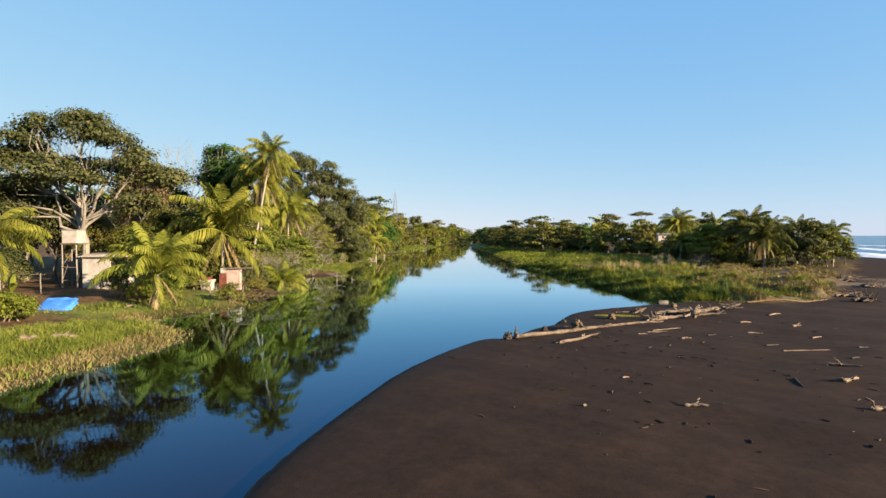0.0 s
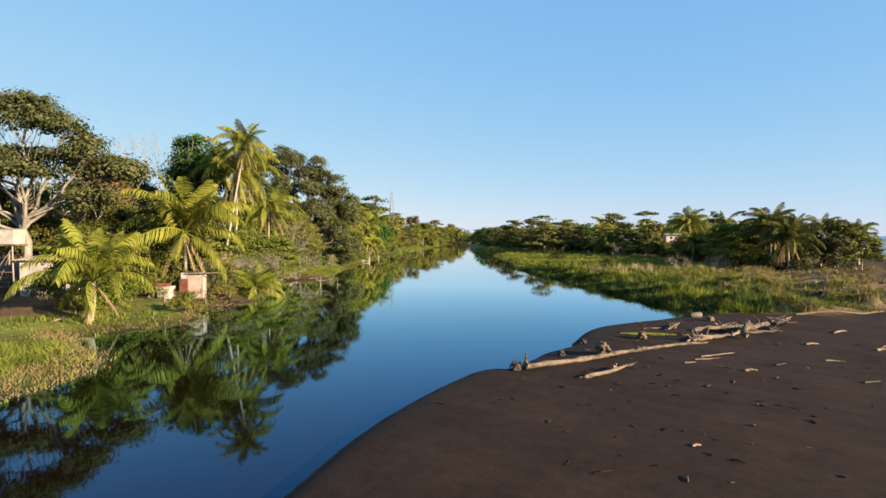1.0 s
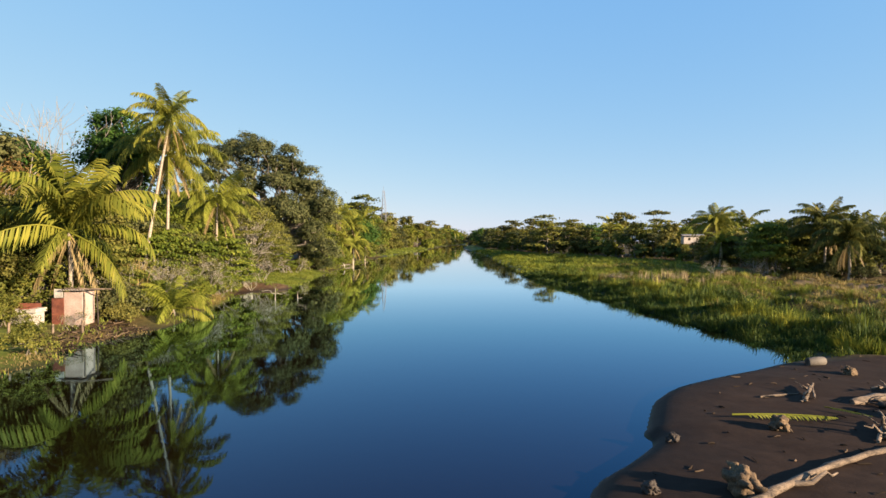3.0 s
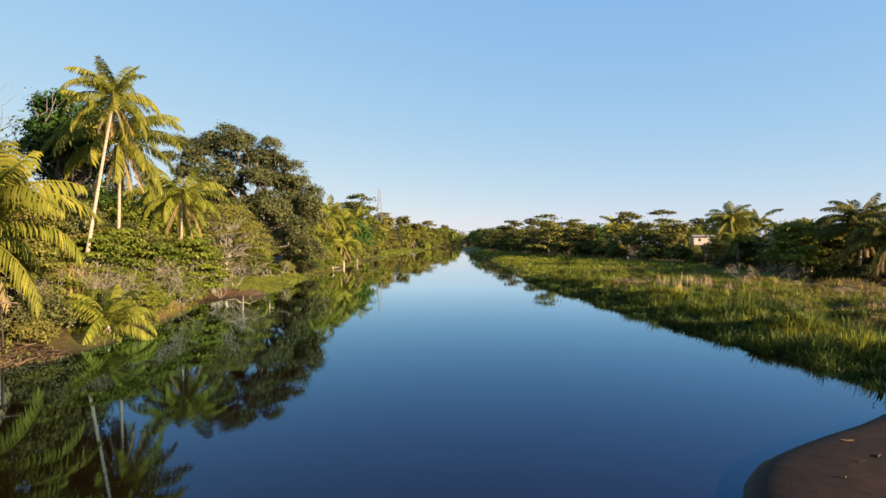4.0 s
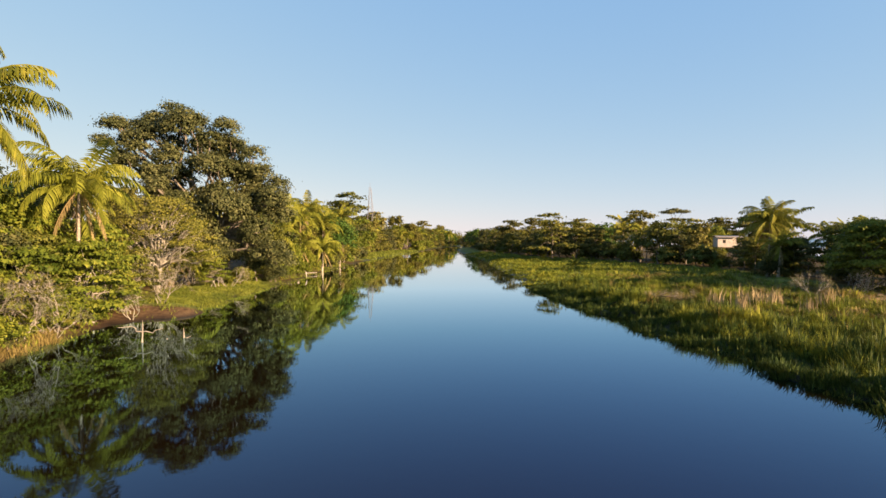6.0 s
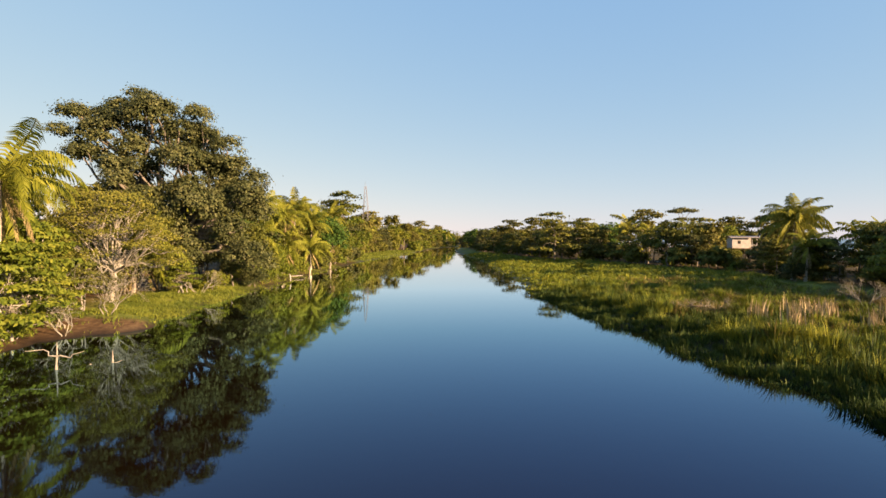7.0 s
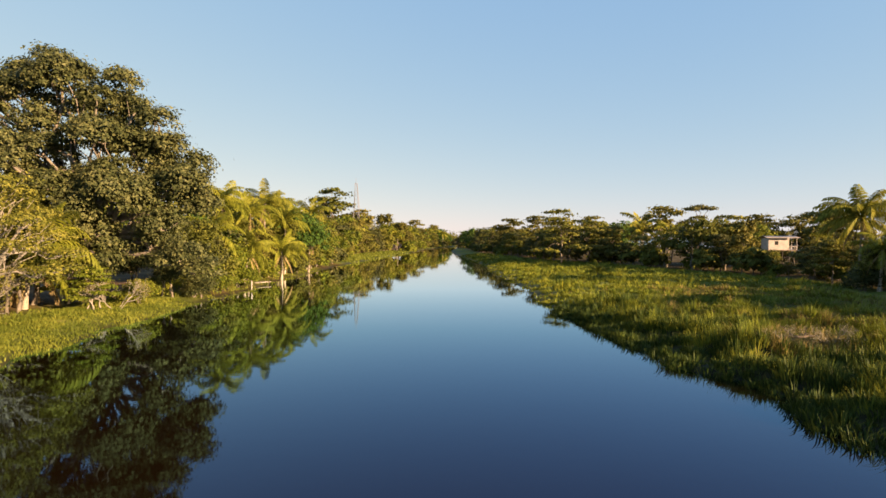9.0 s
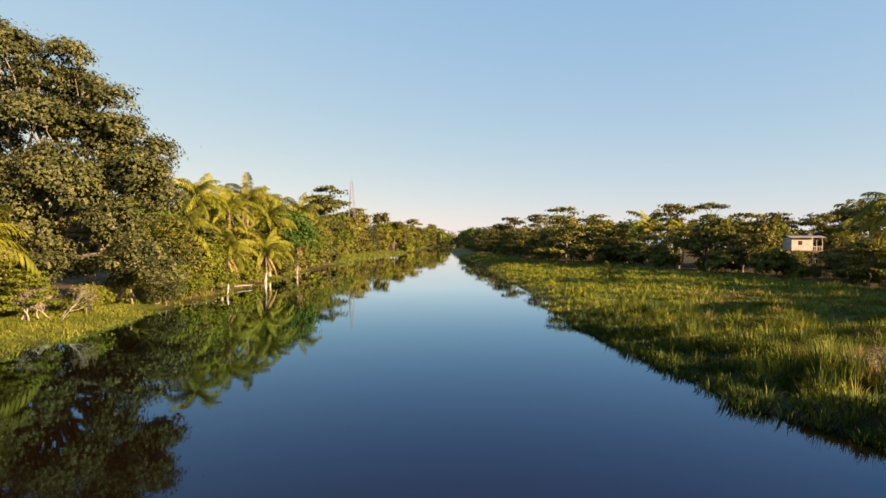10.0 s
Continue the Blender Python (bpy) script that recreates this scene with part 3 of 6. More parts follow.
def frond_set(name, length, material, seed, leaflet=0.75, hang=0.5, **fine):
    """Leaves from the upright spear to the hanging old ones."""
    return [frond_mesh(name, length * k, rise, droop, material, seed + i, leaflet=leaflet, hang=h * hang / 0.5, twist=tw, **fine)
            for i, (rise, droop, k, h, tw) in enumerate([(82, 42, 0.82, 0.3, 0.2), (68, 92, 1.0, 0.45, -0.3), (52, 118, 1.08, 0.6, 0.4), (30, 112, 1.08, 0.7, -0.4), (5, 92, 1.0, 0.8, 0.3), (-25, 62, 0.9, 0.9, -0.2)])]


FR_GREEN = frond_set("frond", 4.6, M_FROND, 11, 0.95, 0.6)
FR_YELLOW = frond_set("frond", 4.3, M_YFROND, 31, 0.9, 0.5)
FR_DARK = frond_set("frond", 4.6, M_DARKFROND, 41, 0.95, 0.7)
FR_FAR = frond_set("far_frond", 4.6, M_FROND, 61, 1.0, 0.6, pairs=15, n=5, wide=0.13)
FR_FARY = frond_set("far_frond", 4.4, M_YFROND, 71, 1.0, 0.6, pairs=15, n=5, wide=0.13)
FR_DRY = [frond_mesh("dry_frond", 3.6, -50, 35, M_DRYFROND, 51, 26, 0.6, 0.9), frond_mesh("dry_frond", 3.2, -68, 18, M_DRYFROND, 52, 24, 0.55, 0.9)]


def palm_trunk(height, lean, radius, seed, bow=0.5):
    rng = np.random.default_rng(seed)
    n = max(8, int(height * 1.6))
    t = np.linspace(0, 1, n)
    path = np.stack([lean[0] * t ** 1.4 + bow * np.sin(np.pi * t) * 0.3, lean[1] * t ** 1.4 + bow * np.sin(np.pi * t) * 0.2, -0.3 + (height + 0.3) * t], -1)
    r = radius * (1.0 - 0.45 * t) * (1 + 0.05 * np.where(np.arange(n) % 2, 1, -1))
    r[0] *= 1.7
    r[1] *= 1.25
    geo = Geo()
    tube(geo, path, r, 9, 0.02, rng)
    return geo, path[-1]


def coconut_palm(at, height, lean, label, sets, counts, seed, radius=0.17, dry=4, nuts=5, spread=1.0, group="coconut palms"):
    """A palm: ringed trunk, each leaf a part of its own, nuts in the crown."""
    rng = np.random.default_rng(seed)
    ob = thing("coconut_palm", label, "palm tree", group)
    geo, top = palm_trunk(height, lean, radius, seed)
    part("trunk", geo.mesh("palm_trunk", M_PALMBARK, True), ob)
    a = rng.random() * 6
    for kind, count in enumerate(counts):
        for i in range(count):
            a += 2.39996
            f = part("frond", sets[kind], ob)
            k = spread * (0.88 + 0.24 * rng.random())
            f.matrix_local = Matrix.Translation(Vector(top)) @ Matrix.Rotation(a + rng.normal() * 0.12, 4, "Z") @ Matrix.Rotation(rng.normal() * 0.10, 4, "Y") @ Matrix.Rotation(rng.normal() * 0.25, 4, "X") @ Matrix.Diagonal((k, k, k, 1))
    for i in range(dry):
        a += 2.1
        f = part("dry_frond", FR_DRY[i % 2], ob, "dead brown hanging palm leaf")
        f.matrix_local = Matrix.Translation(Vector(top) - Vector((0, 0, 0.15))) @ Matrix.Rotation(a, 4, "Z") @ Matrix.Diagonal((spread, spread, spread, 1))
    for i in range(nuts):
        a += 2.4
        part("coconut", NUT, ob).matrix_local = Matrix.Translation(Vector(top) + Vector((0.28 * math.cos(a), 0.28 * math.sin(a), -0.3 - 0.12 * (i % 2))))
    ob.matrix_world = at
    return ob


def nut_mesh():
    bm = bmesh.new()
    bmesh.ops.create_icosphere(bm, subdivisions=1, radius=0.14)
    bmesh.ops.scale(bm, vec=(0.9, 0.9, 1.2), verts=bm.verts)
    me = bpy.data.meshes.new("coconut")
    bm.to_mesh(me)
    bm.free()
    me.materials.append(M_FROND)
    return me


NUT = nut_mesh()


def joined_palm(name, height, lean, sets, counts, seed, radius=0.17, spread=1.0):
    """A palm for the distance: trunk and one crown mesh."""
    rng = np.random.default_rng(seed)
    geo, top = palm_trunk(height, lean, radius, seed)
    crown = Geo()
    a = 0.0
    for kind, count in enumerate(counts):
        me = sets[kind]
        co = np.empty(len(me.vertices) * 3, np.float32)
        me.vertices.foreach_get("co", co)
        co = co.reshape(-1, 3)
        four = np.array([p.vertices[:] for p in me.polygons if p.loop_total == 4])
        three = np.array([p.vertices[:] for p in me.polygons if p.loop_total == 3])
        for i in range(count):
            a += 2.39996
            m = Matrix.Rotation(a + rng.normal() * 0.15, 3, "Z") @ Matrix.Rotation(rng.normal() * 0.12, 3, "Y") @ Matrix.Rotation(rng.normal() * 0.2, 3, "X")
            v = co @ np.array(m).T * spread * (0.85 + 0.3 * rng.random()) + top
            crown.add(v, four)
            crown.f.append(three + crown.n - len(v))
    mat = sets[0].materials[0]
    return geo.mesh(name + "_trunk", M_PALMBARK, True), crown.mesh(name + "_crown", mat)


def bush_meshes(name, width, height, clumps, per, leaf, bark, foliage, seed, stems=4, inner=0.5, spread=0.55):
    lobes = lobe_cloud(8, width * 0.6, width * 0.6, height * 0.22, height * 0.8, width * 0.42, seed)
    return tree_meshes(name, height, 0.05 + height * 0.008, lobes, clumps, per, leaf, spread, bark, foliage, seed, 0.35, stems=stems, twigs=0.12, inner=inner)


def bare_meshes(name, height, width, seed, bark, foliage, leaf_share=60, r=0.07):
    """A mostly leafless shrub: stems that fork into fine grey twigs."""
    rng = np.random.default_rng(seed)
    wood = Geo()
    tips = []

    def grow(p, d, ln, r, depth):
        q = p + d * ln
        k = 3 if depth < 2 else 4
        tube(wood, bent(p, q, k, 0.05, rng), np.linspace(r, r * 0.6, k), 5 if depth > 2 else 3, 0, rng)
        if depth == 0:
            tips.append(q)
            return
        for _ in range(3 if depth > 1 else 4):
            nd = unit(d + rng.normal(size=3) * 0.48 + np.array([0, 0, 0.12]))
            grow(q, nd, ln * (0.62 + 0.25 * rng.random()), r * 0.58, depth - 1)

    for s in range(4):
        a = s * 1.57 + rng.random()
        grow(np.array([0.25 * math.cos(a), 0.25 * math.sin(a), -0.2]), unit(np.array([math.cos(a) * width / height, math.sin(a) * width / height, 1.0])), height * 0.36, r, 4)
    tips = np.array(tips)
    k = rng.integers(0, len(tips), leaf_share * 12)
    crown = Geo()
    leaves(crown, tips[k] + rng.normal(size=(len(k), 3)) * 0.25, rng.normal(size=(len(k), 3)) + [0, 0, 0.8], 0.16 + 0.1 * rng.random(len(k)), rng)
    return wood.mesh(name + "_trunk", bark, True), crown.mesh(name + "_crown", foliage)


def blades(geo, x, y, z, h, w, rng, lean=0.35):
    """Grass blades: a bent strip narrowing to a point."""
    n = len(x)
    a = rng.random(n) * 2 * np.pi
    side = np.stack([np.cos(a), np.sin(a), np.zeros(n)], -1) * w[:, None] * 0.5
    b = rng.random(n) * 2 * np.pi
    tip = np.stack([np.cos(b), np.sin(b), np.zeros(n)], -1) * (h * lean * (0.3 + rng.random(n)))[:, None]
    p = np.stack([x, y, z - 0.05], -1)
    up = np.array([0, 0, 1.0]) * h[:, None]
    verts = np.stack([p - side, p + side, p + tip * 0.35 + up * 0.6 + side * 0.8, p + tip * 0.35 + up * 0.6 - side * 0.8, p + tip + up], 1).reshape(-1, 3)
    base = np.arange(n)[:, None] * 5
    geo.add(verts, base + [0, 1, 2, 3])
    geo.f.append(base + [3, 2, 4] + geo.n - len(verts))


def grass_patch(name, material, n, xr, yr, keep, h, w, seed, label, lean=0.35, tuft=7, spread=0.16):
    """Tufted grass scattered over a stretch of ground; keep(x, y) gives the density and a height factor."""
    rng = np.random.default_rng(seed)
    cx = rng.uniform(*xr, n)
    cy = rng.uniform(*yr, n)
    den, tall = keep(cx, cy)
    ok = rng.random(n) < den
    cx, cy, tall = cx[ok], cy[ok], tall[ok]
    k = np.repeat(np.arange(len(cx)), tuft)
    x = cx[k] + rng.normal(size=len(k)) * spread
    y = cy[k] + rng.normal(size=len(k)) * spread
    z = ground_z(cx, cy)[k]
    hh = h * tall[k] * (0.55 + 0.7 * rng.random(len(k)))
    geo = Geo()
    blades(geo, x, y, z, hh, w * (0.7 + 0.6 * rng.random(len(k))), rng, lean)
    return stuff(name, geo.mesh(name, material), label, "grass")


def tussocks(name, material, n, xr, yr, keep, h, w, per, seed, label, arch=1.0):
    """Fountain-shaped grass tussocks: blades that spring from one foot and arch outwards."""
    rng = np.random.default_rng(seed)
    cx, cy = rng.uniform(*xr, n), rng.uniform(*yr, n)
    den, tall = keep(cx, cy)
    ok = rng.random(n) < den
    cx, cy, tall = cx[ok], cy[ok], tall[ok] * (0.6 + 0.8 * rng.random(ok.sum()))
    k = np.repeat(np.arange(len(cx)), per)
    m = len(k)
    a, q = rng.random(m) * 2 * np.pi, np.sqrt(rng.random(m))
    out = np.stack([np.cos(a), np.sin(a), np.zeros(m)], -1)
    hh = (h * tall[k] * (1.15 - 0.45 * q) * (0.7 + 0.5 * rng.random(m)))[:, None]
    p = np.stack([cx[k], cy[k], ground_z(cx, cy)[k] - 0.08], -1) + out * (q * 0.30 * (0.5 + tall[k]))[:, None]
    side = np.stack([-np.sin(a + 0.6), np.cos(a + 0.6), np.zeros(m)], -1) * (w * (0.6 + 0.7 * rng.random(m)))[:, None] * 0.5
    up = np.array([0, 0, 1.0])
    mid = p + up * hh * 0.65 + out * hh * arch * (0.12 + 0.3 * q[:, None])
    tip = p + up * hh * (1.0 - 0.25 * q[:, None]) + out * hh * arch * (0.3 + 0.6 * q[:, None])
    geo = Geo()
    verts = np.stack([p - side, p + side, mid + side * 0.8, mid - side * 0.8, tip], 1).reshape(-1, 3)
    base = np.arange(m)[:, None] * 5
    geo.add(verts, base + [0, 1, 2, 3])
    geo.f.append(base + [3, 2, 4])
    return stuff(name, geo.mesh(name, material), label, "grass")


# ------------------------------------------------------------------ the forest on the inhabited bank

# pale-limbed tree over the sheds
lobes = [(-9, 1, 15.5, 3.2, 3, 2.0), (-5.5, 0, 17.3, 3.4, 3, 2.0), (-1.5, 0, 18.0, 3.2, 3, 1.8), (2.5, 0, 17.2, 3.0, 3, 1.9), (4.2, 0, 14.2, 2.3, 2.3, 1.6), (-4, -1, 13.2, 3, 3, 1.5),
         (-9.5, 0, 11, 3, 3, 1.8), (0.8, -1, 11.2, 3.4, 2.6, 1.5), (-3, 2, 9.6, 3.0, 3, 1.4), (-7, 1, 8.2, 2.5, 2.5, 1.3), (5.5, 1, 11.6, 3.0, 3, 1.9), (-1, 1.5, 13.6, 3, 3, 1.7), (3.2, 1.5, 9.4, 2.6, 2.6, 1.4), (-11, 1, 13.2, 3, 3, 2)]
lobes = knobbly(lobes, 3, 108, 0.5, 0.85)
tree("broadleaf_tree", tree_meshes("pale_limbed_tree", 19, 0.36, lobes, 1050, 34, 0.34, 1.1, M_PALEBARK, M_DARKLEAF, 101, 0.40, (-0.4, 0), 0.5, 0.55, twigs=0.5, limb_step=3),
     "tall tree with pale bare limbs and thin dark green leaves", "tree", place(-37.5, 60, turn=0, tall=0.91))

# deep green tree beside it, and a rust-leaved one
tree("broadleaf_tree", tree_meshes("deep_green_tree", 16, 0.3, knobbly(lobe_cloud(12, 3.6, 3.6, 8, 15.2, 2.2, 5), 3, 109, 0.45, 0.8), 480, 40, 0.34, 1.0, M_BARK, M_DEEPLEAF, 102, 0.4, twigs=0.2),
     "dense deep green broadleaf tree behind the sheds", "tree", place(-42.6, 82, size=0.97))
tree("broadleaf_tree", tree_meshes("rusty_tree", 13, 0.25, lobe_cloud(12, 4.4, 3.6, 5.0, 13.0, 2.0, 6), 260, 22, 0.30, 1.2, M_PALEBARK, M_RUSTLEAF, 103, 0.4, twigs=0.8),
     "half-bare tree with rust-brown leaves", "tree", place(-39.5, 74))
tree("broadleaf_tree", tree_meshes("dark_round_tree", 18.5, 0.32, knobbly(lobe_cloud(14, 3.4, 3.4, 12.6, 17.2, 2.1, 7), 3, 110, 0.45, 0.8), 480, 40, 0.34, 0.95, M_BARK, M_DEEPLEAF, 104, 0.5, twigs=0.2),
     "tall tree with a round dark green crown", "tree", place(-30.8, 80.3, size=0.95, tall=0.97))

# the great dark tree that leans over the water
lobes = [(-12.4, 0, 18.3, 2.6, 2.6, 2.0), (-8.4, 0, 19.4, 2.8, 3, 2.1), (-4.5, 0.5, 19.2, 3.8, 3.6, 3.0), (-0.4, 0, 18.2, 4.0, 3.8, 3.2), (3.8, 0, 15.2, 3.4, 3.4, 3.0), (6.6, -0.5, 11.2, 3.3, 3.2, 3.0),
         (8.0, -0.5, 6.9, 3.0, 3.0, 2.8), (0.7, -1.5, 12.2, 3.8, 3.6, 3.2), (-4.5, -1, 13.5, 3.4, 3.4, 2.8), (-10.2, 0, 14.0, 2.6, 2.8, 1.9), (2.5, -2, 7.2, 3.8, 3.6, 3.2), (-2.4, -1.5, 8.2, 3.2, 3.2, 2.6),
         (9.0, -0.5, 3.8, 2.2, 2.4, 2.0), (5.5, 2, 8.6, 3.2, 3.2, 3.0), (-7, 2, 10, 3.0, 3.0, 2.2), (5.0, -1.5, 3.6, 2.6, 2.6, 2.0), (-8.5, 0.5, 16.2, 2.6, 2.6, 2.0), (-3.0, 0, 16.0, 3.2, 3.2, 2.8), (1.8, 0, 15.6, 3.2, 3.2, 2.8), (4.4, -1, 11.6, 3.0, 3.0, 2.8), (-6.5, 0, 12.0, 2.6, 2.6, 2.2), (-1.0, -2.5, 5.4, 3.0, 3.0, 2.6), (-5.0, -2.0, 5.8, 3.0, 3.0, 2.4), (-3.0, -3.0, 10.6, 3.0, 2.6, 2.4), (1.5, -3.0, 9.6, 2.8, 2.4, 2.4), (-6.0, -2.5, 4.4, 2.8, 2.6, 2.2), (-3.0, -3.2, 3.0, 2.6, 2.4, 1.9), (-9.0, -1.0, 7.0, 2.6, 2.6, 2.0), (1.8, -2.8, 3.4, 2.4, 2.2, 1.8)]
lobes = knobbly(lobes, 4, 106)
tree("broadleaf_tree", tree_meshes("great_dark_tree", 22, 0.6, lobes, 3200, 44, 0.27, 0.8, M_BARK, M_GREATLEAF, 105, 0.28, (0.5, 0), 0.5, 0.7, twigs=0.12, limb_step=3),
     "huge spreading tree with small dark olive leaves", "tree", place(-25.3, 115, size=0.99, tall=1.02))

tree("bare_tree", bare_meshes("tall_bare_tree", 15, 8, 362, M_TWIG, M_RUSTLEAF, 2, 0.17), "tall leafless tree with reddish grey twigs", "tree", place(-41.5, 74, size=1.2))

# named palms on this bank
coconut_palm(place(-24.2, 71), 15.6, (2.7, 0), "tall leaning coconut palm with a pale thin trunk", FR_GREEN, (3, 6, 6, 5, 5, 4), 201, 0.165, 6, 7, 0.80)
coconut_palm(place(-25.2, 77.4), 13.6, (0.5, 0), "tall coconut palm with a skirt of dead leaves", FR_GREEN, (1, 5, 7, 7, 7, 7), 202, 0.18, 11, 6, 1.25)
coconut_palm(place(-23.9, 86), 9.6, (0.4, 0.3), "coconut palm with broad yellowish leaves", FR_YELLOW, (1, 4, 5, 6, 6, 4), 203, 0.17, 4, 4, 1.2)
coconut_palm(place(-24.1, 61.3), 5.8, (0.2, 0.0), "short coconut palm leaning over a small shed", FR_GREEN, (8, 8, 6, 4, 3, 1), 204, 0.21, 7, 5, 1.42)
coconut_palm(place(-23.6, 46), 2.7, (0.4, 0), "young bright yellow-green coconut palm on the bank", FR_YELLOW, (7, 8, 5, 4, 2, 0), 205, 0.22, 3, 0, 1.15)
coconut_palm(place(-18.5, 64.4), 0.5, (0.2, 0), "young yellow palm drooping to the water", FR_YELLOW, (1, 4, 5, 4, 3, 0), 206, 0.13, 1, 0, 0.8)
coconut_palm(place(-36.8, 45.5), 5.0, (0.4, 0), "coconut palm beside the yard", FR_GREEN, (1, 4, 5, 5, 4, 1), 207, 0.2, 3, 3, 1.0)
coconut_palm(place(-30.5, 96), 9.0, (0.5, 0), "coconut palm between bushes", FR_GREEN, (1, 4, 5, 5, 4, 2), 208, 0.17, 4, 4, 1.0)
for i, (px_, py_, h, yellow) in enumerate([(-21.7, 135, 10.3, 1), (-20.3, 141, 9.0, 1), (-21.4, 151, 10.8, 0), (-18.9, 155, 8.3, 1), (-22.0, 161, 10.6, 1), (-18.6, 170, 10.3, 0), (-17.6, 148, 4.2, 1), (-21.8, 131, 6.0, 1),
                                           (-19.6, 137, 4.2, 1), (-17.2, 165, 6.8, 1), (-24.5, 145, 9.5, 0)]):
    coconut_palm(place(px_, py_), h, (0.3 * (i % 3), 0.2), "yellow-green coconut palm in a riverside grove" if yellow else "dark green coconut palm in a riverside grove",
                 FR_YELLOW if yellow else FR_GREEN, (1, 4, 5, 5, 4, 2), 220 + i, 0.16, 4, 3, 1.0, "riverside palm grove")

lobes = [(math.cos(a) * r, math.sin(a) * r, z, 1.9, 1.9, 0.45) for a, r, z in zip(np.arange(30) * 2.4, np.linspace(5.2, 1.2, 30), 3.4 + 5.8 * np.linspace(0, 1, 30) ** 0.8)]
tree("spreading_tree", tree_meshes("spreading_tree", 9.5, 0.2, lobes, 470, 36, 0.18, 1.0, M_TWIG, M_LEAF, 107, 0.3, (0.3, 0), 0.3, 0.3, twigs=0.6), "wide low tree with feathery olive leaves and pale twigs", "tree", place(-24.6, 100.5))

coconut_palm(place(-27.5, 110), 3.0, (0.3, 0), "young yellow-green coconut palm behind shrubs", FR_YELLOW, (2, 5, 6, 5, 3, 1), 209, 0.18, 3, 0, 1.2)
coconut_palm(place(-26.5, 107.5), 4.4, (0.3, 0), "young yellow-green coconut palm behind shrubs", FR_YELLOW, (2, 5, 6, 5, 3, 1), 210, 0.18, 3, 0, 1.25)
coconut_palm(place(-21.2, 124.5), 0.7, (0.1, 0), "small fresh palm at the bank", FR_YELLOW, (2, 4, 4, 2, 0, 0), 211, 0.12, 0, 0, 0.6)
coconut_palm(place(-21.8, 121.5), 0.6, (0.1, 0), "small fresh palm at the bank", FR_GREEN, (2, 4, 4, 2, 0, 0), 212, 0.12, 0, 0, 0.55)

# kinds for the rest of the woods; the far ones carry fewer, larger leaves
MIX = (M_LEAF, M_OLIVELEAF, M_DARKLEAF, M_BRIGHTLEAF, M_DEEPLEAF)
B_MED = [tree_meshes("mid_tree", 11, 0.17, lobe_cloud(13, 3.0, 3.0, 4.0, 9.8, 1.9, 20 + k), 300, 32, 0.29, 0.85, M_BARK, mat, 300 + k, 0.35, twigs=0.12) for k, mat in enumerate(MIX)]
B_MASS = [tree_meshes("leafy_tree", 7, 0.12, lobe_cloud(14, 2.9, 2.6, 2.2, 6.2, 1.6, 60 + k), 290, 32, 0.26, 0.78, M_BARK, mat, 310 + k, 0.3, stems=2, twigs=0.1) for k, mat in enumerate(MIX)]
B_FAR = [tree_meshes("far_tree", 9, 0.16, lobe_cloud(10, 3.2, 3.2, 1.6, 8.2, 2.0, 80 + k), 92, 24, 0.49, 0.95, M_BARK, mat, 315 + k, 0.3, twigs=0.0) for k, mat in enumerate(MIX)]


def layers(k, n, r0, r1, z0, z1, w):
    return [(math.cos(a) * r, math.sin(a) * r, z, w, w, 0.35) for a, r, z in zip(np.arange(n) * 2.4 + k, np.linspace(r0, r1, n), np.linspace(z0, z1, n))]


B_UMB = [tree_meshes("layered_tree", 9, 0.13, layers(k, 14, 2.7, 0.8, 3.0, 8.4, 2.0), 240, 26, 0.36, 1.1, M_PALEBARK, mat, 320 + k, 0.5, (0, 0), 0.3, 0.2, twigs=0.2) for k, mat in enumerate((M_LEAF, M_BRIGHTLEAF, M_OLIVELEAF))]
B_LAYER = [tree_meshes("layered_shrub", 5.6, 0.085, [(*l[:5], 0.2) for l in layers(k, 20, 2.5, 0.7, 1.5, 5.3, 1.0)], 250, 28, 0.25, 0.72, M_TWIG, mat, 380 + k, 0.32, (0, 0), 0.2, 0.15, stems=4, twigs=0.2) for k, mat in enumerate((M_BRIGHTLEAF, M_LEAF, M_BRIGHTLEAF))]
B_UFAR = [tree_meshes("far_layered_tree", 9, 0.13, layers(k + 3, 11, 3.0, 0.8, 2.2, 8.4, 2.2), 110, 29, 0.40, 0.9, M_BARK, mat, 325 + k, 0.5, (0, 0), 0.3, 0.2, twigs=0.0) for k, mat in enumerate((M_LEAF, M_OLIVELEAF, M_DARKLEAF))]
B_FLAT = tree_meshes("flat_crowned_tree", 12, 0.2, [(-2.5, 0, 11, 2.4, 2.2, 0.4), (0, 0.5, 11.4, 2.6, 2.2, 0.45), (2.6, 0, 11.1, 2.4, 2.2, 0.4), (-0.5, 0, 9.2, 2.2, 2, 0.35)], 90, 24, 0.44, 1.2, M_BARK, M_DARKLEAF, 330, 0.75, (0, 0), 0.22, 0.2, twigs=0.2)
B_BUSH = [bush_meshes("bush", w, h, 150, 27, lf * 0.76, M_PALEBARK if k == 3 else M_BARK, mat, 340 + k, 3) for k, (w, h, lf, mat) in enumerate(
    [(3.0, 2.8, 0.32, M_BRIGHTLEAF), (3.4, 3.6, 0.30, M_LEAF), (2.6, 2.2, 0.30, M_OLIVELEAF), (3.4, 4.4, 0.34, M_BRIGHTLEAF), (3.0, 3.0, 0.28, M_DARKLEAF)])]
B_BFAR = [bush_meshes("far_bush", 3.4, 3.0, 60, 18, 0.52, M_BARK, mat, 350 + k, 1) for k, mat in enumerate((M_LEAF, M_OLIVELEAF, M_BRIGHTLEAF, M_DARKLEAF))]
